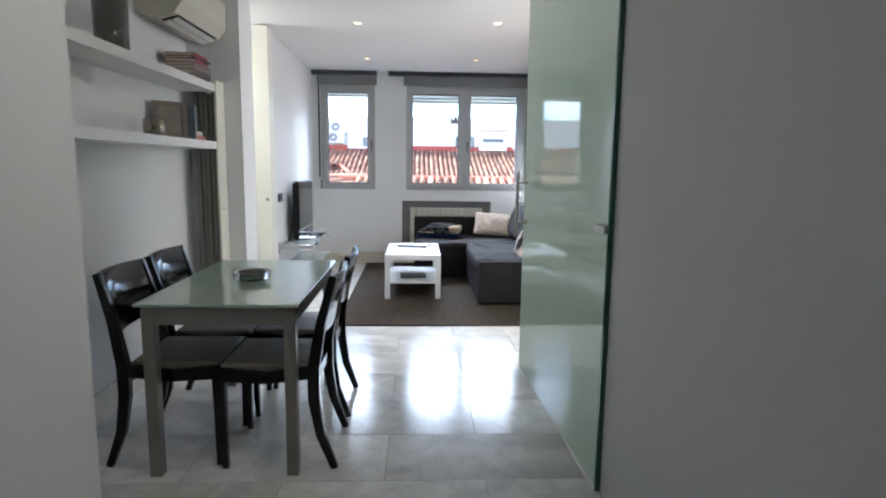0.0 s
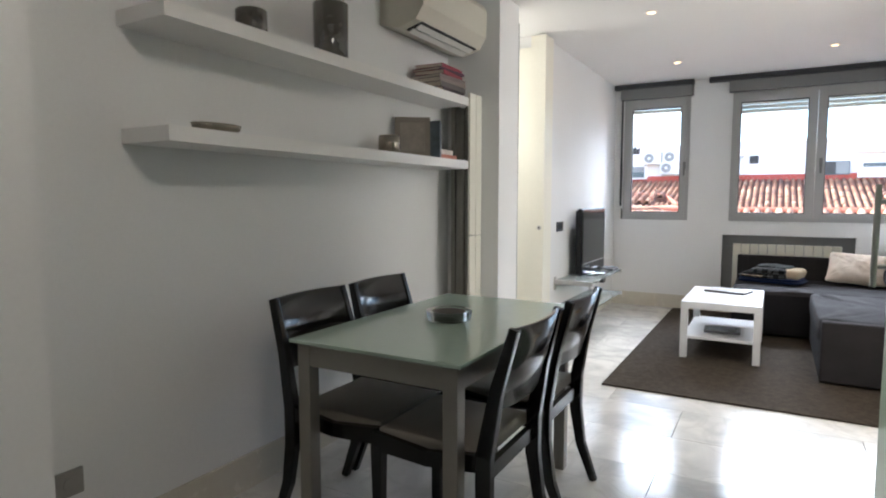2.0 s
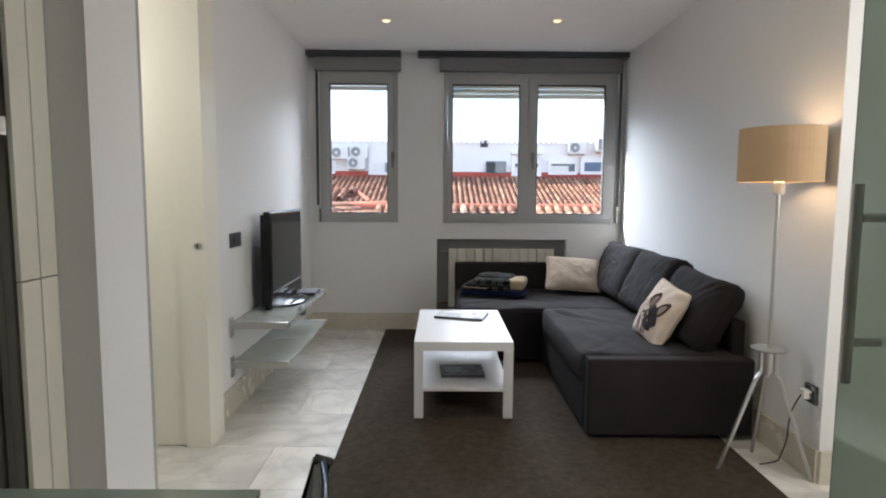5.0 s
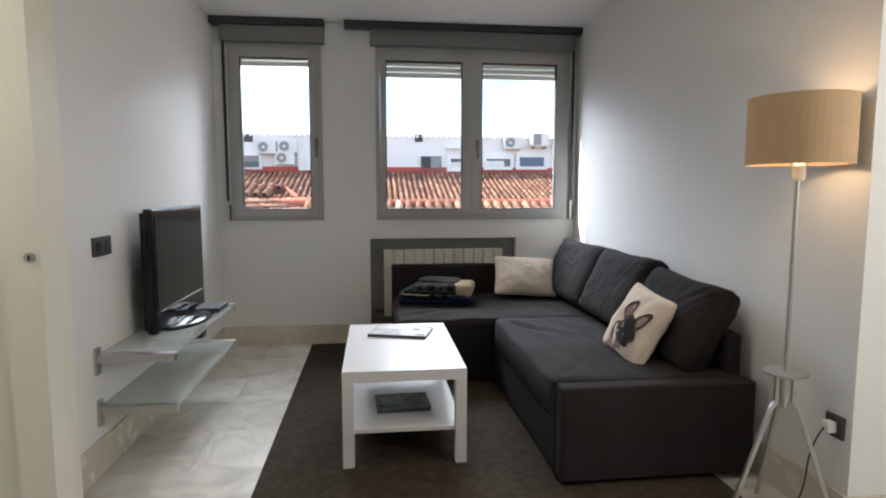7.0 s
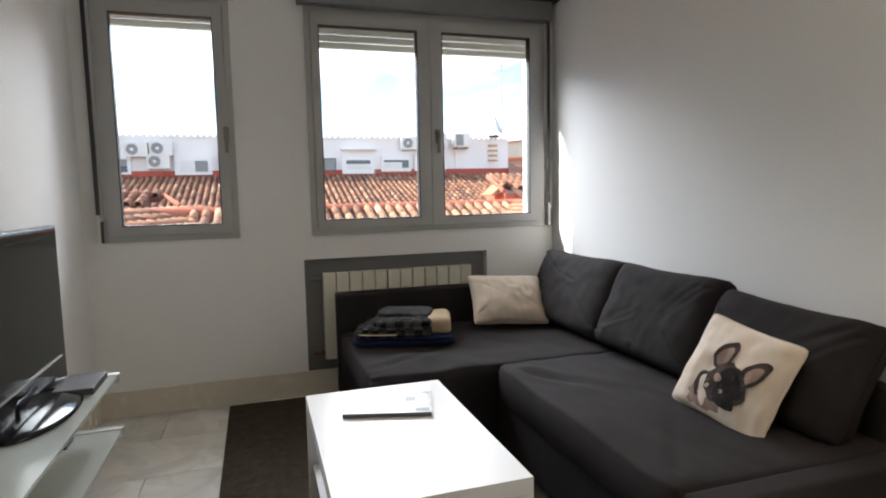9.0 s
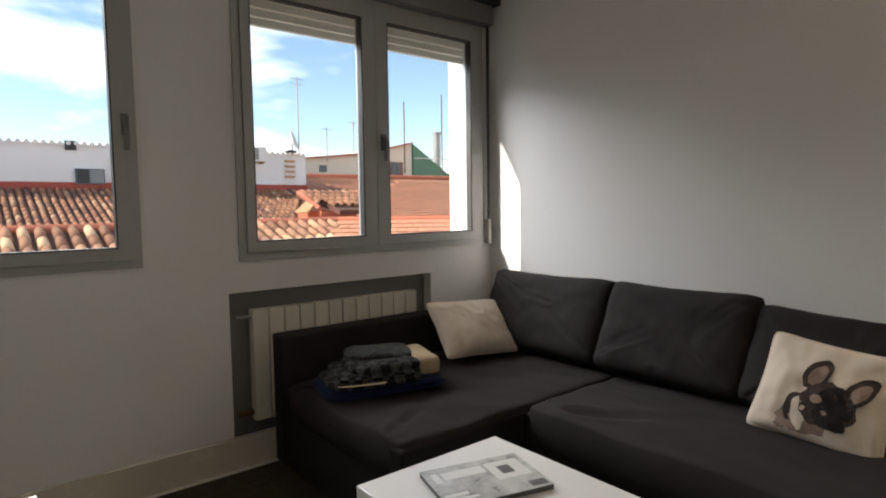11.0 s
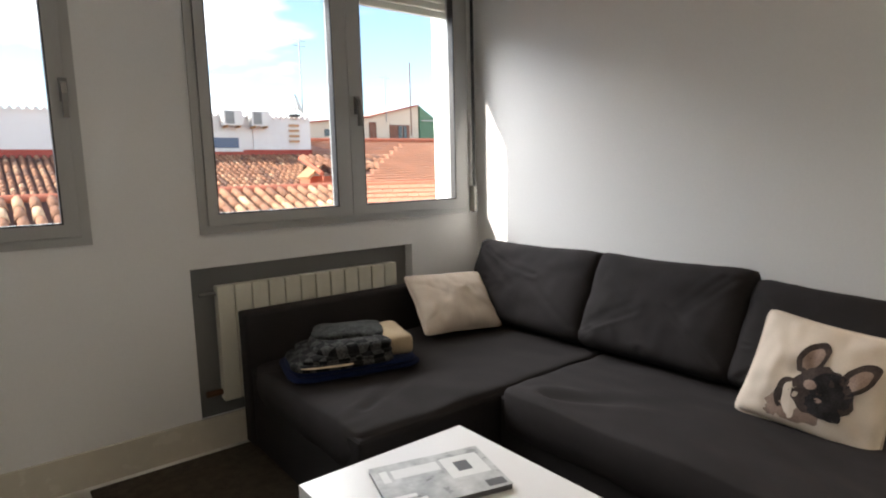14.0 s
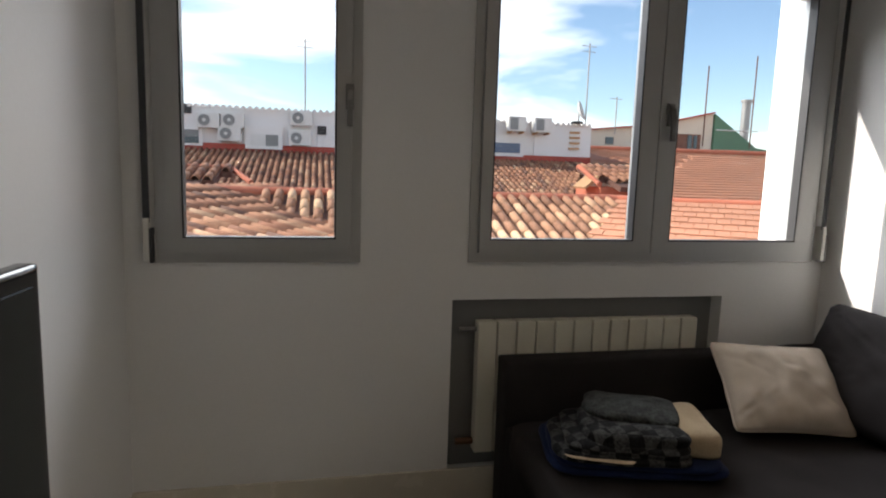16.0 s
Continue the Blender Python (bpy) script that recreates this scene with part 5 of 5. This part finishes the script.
for k in range(4):
    part("step_iron", box(9.72, 10.15, 29.90, 29.999, 2.55 + 0.22 * k, 2.63 + 0.22 * k), M_SANDY, hs, "sandy brick footholds")
for cx, cz, s in ((-0.45, 2.87, 0.17), (1.92, 3.50, 0.17), (-5.3, 3.44, 0.18)):
    part("vent", box(cx - s, cx + s, 29.96, 29.999, cz - s * 0.95, cz + s * 0.95), M_BLACK, hs, "dark square vent")
part("wall_lamp", box(9.75, 10.15, 29.7, 29.999, 3.60, 3.70), M_BLACK, hs, "dark lamp under the dish")


def ac_unit(cx, cz):
    """cx, cz: the fan's middle."""
    cx += 0.12
    g = thing("outdoor_ac_unit", (cx, 29.7, cz), "white outdoor air-conditioning unit on the white building's wall", "air conditioner", "outdoor units")
    part("casing", box(cx - 0.40, cx + 0.40, 29.66, 29.93, cz - 0.27, cz + 0.27), M_SHUTW, g, bevel=0.02)
    part("fan_grille", rod((cx - 0.12, 29.655, cz), (cx - 0.12, 29.63, cz), 0.205, segs=24), M_GREYW, g, "dark round fan grille")
    part("fan_hub", rod((cx - 0.12, 29.629, cz), (cx - 0.12, 29.62, cz), 0.06, segs=16), M_SHUTW, g)
    for s in (-0.3, 0.3):
        part("bracket", box(cx + s - 0.02, cx + s + 0.02, 29.66, 29.999, cz - 0.32, cz - 0.275), M_ALU, g)


for cx, cz in ((-4.64, 3.04), (-3.78, 3.08), (-3.90, 2.59), (-1.33, 3.27), (-1.39, 2.53), (5.93, 3.32)):
    ac_unit(cx, cz)
for cx in (6.98, 8.08):
    g = thing("outdoor_ac_unit", (cx, 29.6, 3.45), "white outdoor air-conditioning unit seen from its shaded end, on brackets", "air conditioner", "outdoor units")
    part("casing", box(cx - 0.12, cx + 0.62, 29.45, 29.85, 3.16, 3.74), M_SHUTW, g, bevel=0.02)
    part("end_grille", box(cx - 0.05, cx + 0.28, 29.43, 29.4495, 3.22, 3.68), M_GREYW, g, "grey end grille")
    for q_ in (0.0, 0.5):
        part("bracket", box(cx + q_ - 0.02, cx + q_ + 0.03, 29.45, 29.999, 3.08, 3.155), M_SANDY, g)

M_MAST = mat("galvanised_mast", (0.35, 0.34, 0.33), 0.5, 0.6)


def antenna(x, y, z0, z1, bars, label="thin television aerial on a galvanised mast"):
    g = thing("aerial", (x, y, z0), label, "aerial", "aerials")
    part("mast", rod((x, y, z0), (x, y, z1), 0.03, segs=8), M_MAST, g)
    for k in range(bars):
        z = z1 - 0.1 - k * 0.22
        part("crossbar", rod((x - 0.35 + 0.04 * k, y, z), (x + 0.35 - 0.04 * k, y + 0.1, z), 0.016, segs=6), M_MAST, g)


antenna(-1.08, 30.3, 3.5, 6.3, 2)
antenna(10.5, 30.2, 3.6, 6.95, 2)
antenna(17.1, 33.8, 3.9, 6.35, 1)
antenna(15.4, 33.8, 3.9, 5.85, 1)
antenna(13.8, 33.8, 3.6, 5.4, 1)
dsh = thing("satellite_dish", (10.2, 30.2, 3.6), "white satellite dish on the white building's corner", "satellite dish")
q = lathe([(0.02, 0.0), (0.25, 0.05), (0.42, 0.14), (0.42, 0.16), (0.2, 0.07)], (0, 0, 0), segs=24)
bmesh.ops.transform(q, matrix=Matrix.Translation((10.15, 30.2, 4.15)) @ Matrix.Rotation(radians(60), 4, "X") @ Matrix.Rotation(radians(50), 4, "Y"), verts=q.verts)
part("reflector", q, M_SHUTW, dsh, smooth=True)
part("stand", rod((10.2, 30.25, 3.6), (10.2, 30.25, 4.15), 0.04, segs=8), M_MAST, dsh)

# cream building with a green flank
M_CREAMW = mat("cream_render", (0.66, 0.58, 0.47), 0.9, var=0.1, scale=0.7, fine=8)
M_GREEN = mat("green_sheet", (0.085, 0.20, 0.115), 0.7, var=0.15, scale=0.8, fine=12)
cb2 = thing("cream_building", (16, 34, -12), "low cream rendered building with red roof edge and green side", "building")
q = bmesh.new()
pts = [(11.2, -6), (11.2, 3.60), (16.0, 4.12), (19.4, 4.90), (19.4, -6)]
fa = [q.verts.new((a, 34, b)) for a, b in pts]
fb = [q.verts.new((v.co.x, 41, v.co.z)) for v in fa]
q.faces.new(fa), q.faces.new(fb[::-1])
for k in range(5):
    q.faces.new((fa[k], fa[(k + 1) % 5], fb[(k + 1) % 5], fb[k]))
part("wall", q, M_CREAMW, cb2)
for p0, p1 in zip(pts[1:3], pts[2:4]):
    part("roof_edge", sweep([(p0[0], 33.95, p0[1] + 0.03), (p1[0], 33.95, p1[1] + 0.03)], 0.25, 0.07, (0, 1, 0)), M_REDWALL, cb2, "red roof edge")
q = bmesh.new()
pa = [(19.45, 33.9, 2.6), (19.45, 33.9, 4.86), (23.2, 35.5, 3.35), (24.5, 35.5, 3.2), (24.5, 35.5, 2.6)]
fa = [q.verts.new(p) for p in pa]
fb = [q.verts.new((p[0], p[1] + 0.3, p[2])) for p in pa]
q.faces.new(fa), q.faces.new(fb[::-1])
for k in range(5):
    q.faces.new((fa[k], fa[(k + 1) % 5], fb[(k + 1) % 5], fb[k]))
part("green_side", q, M_GREEN, cb2, "green sheeted side")
part("rail", rod((19.5, 33.8, 4.05), (22.6, 34.6, 4.15), 0.03, segs=8), M_SHUTW, cb2)
M_BRICKF = mat("brick_red_frame", (0.20, 0.09, 0.06), 0.8, var=0.5, scale=6)
w_ = part("window", box(17.42, 18.72, 33.93, 33.999, 2.98, 3.78), M_BRICKF, cb2, "dark brick-framed window opening")
part("pane", box(17.95, 18.2, 33.90, 33.9295, 3.02, 3.72), M_WINDARK, w_)
part("pane", box(18.3, 18.5, 33.90, 33.9295, 3.02, 3.72), M_WINDARK, w_)
part("window", box(16.1, 16.52, 33.93, 33.999, 2.9, 3.88), M_BRICKF, cb2, "narrow brick-framed opening")
part("window", box(13.42, 13.85, 33.96, 33.999, 3.10, 3.45), M_WINDARK, cb2, "small dark window")
part("base_band", box(11.2, 19.4, 33.94, 33.999, 2.2, 2.98), M_PINKB, cb2, "pale brick base band")
ch = thing("chimney", (22.6, 36, 3), "round steel chimney pipe", "chimney")
part("pipe", rod((22.9, 36, 3.0), (22.9, 36, 5.85), 0.24, segs=20), M_MAST, ch)
part("cowl", rod((22.9, 36, 5.85), (22.9, 36, 6.0), 0.30, segs=20), M_MAST, ch)
M_RUST = mat("rusty_pole", (0.16, 0.08, 0.05), 0.7)
for px, pz in ((18.9, 7.26), (21.7, 7.94), (23.1, 8.65)):
    g = thing("pole", (px, 34.0, 3.4), "bare rusty pole on the cream building", "pole", "rusty poles")
    part("mast", rod((px, 34.0, 3.2), (px, 34.0, pz), 0.035, segs=8), M_RUST, g)
# brick stack seen in the glass door's reflection
bs = thing("chimney", (-9, 22, -3), "red brick chimney stack", "chimney")
part("stack", box(-10.2, -8.2, 22, 23.4, -3, 3.3), M_TERRAFLAT, bs)
part("cap", box(-10.4, -8.0, 21.8, 23.6, 3.3, 3.5), M_REDWALL, bs)
structure("roof_base", box(-30, 40, 17.4, 45, -12, 0.05), M_TERRAFLAT)
structure("backdrop", box(-200, 200, 120, 122, -12, 1.6), mat("distant_roofs", (0.34, 0.24, 0.19), 0.9, var=0.3, scale=0.3, fine=2))


# ---- floor slabs ----
TW, TL = 0.86, 0.43
tm = bmesh.new()
box(-TW / 2 + 0.0012, TW / 2 - 0.0012, -TL / 2 + 0.0012, TL / 2 - 0.0012, -0.012, 0.0, tm)
bmesh.ops.bevel(tm, geom=[e for e in tm.edges if all(v.co.z > -0.001 for v in e.verts)], offset=0.0008, segments=1, affect="EDGES")
tile_mesh = bpy.data.meshes.new("slab")
tm.to_mesh(tile_mesh)
tm.free()
tile_mesh.materials.append(M_MARBLE)
floor_ob = bpy.data.objects["floor"]
row = 0
y = -0.6 + 0.03
while y < WY - 0.02:
    x = -2.6 + (row % 2) * TW / 2
    while x < 2.9:
        s = new("slab", tile_mesh)
        s.location = (x, y + TL / 2, 0)
        s.rotation_euler = (0, 0, math.pi * random.randint(0, 1))
        s.parent = floor_ob
        x += TW
    y += TL
    row += 1
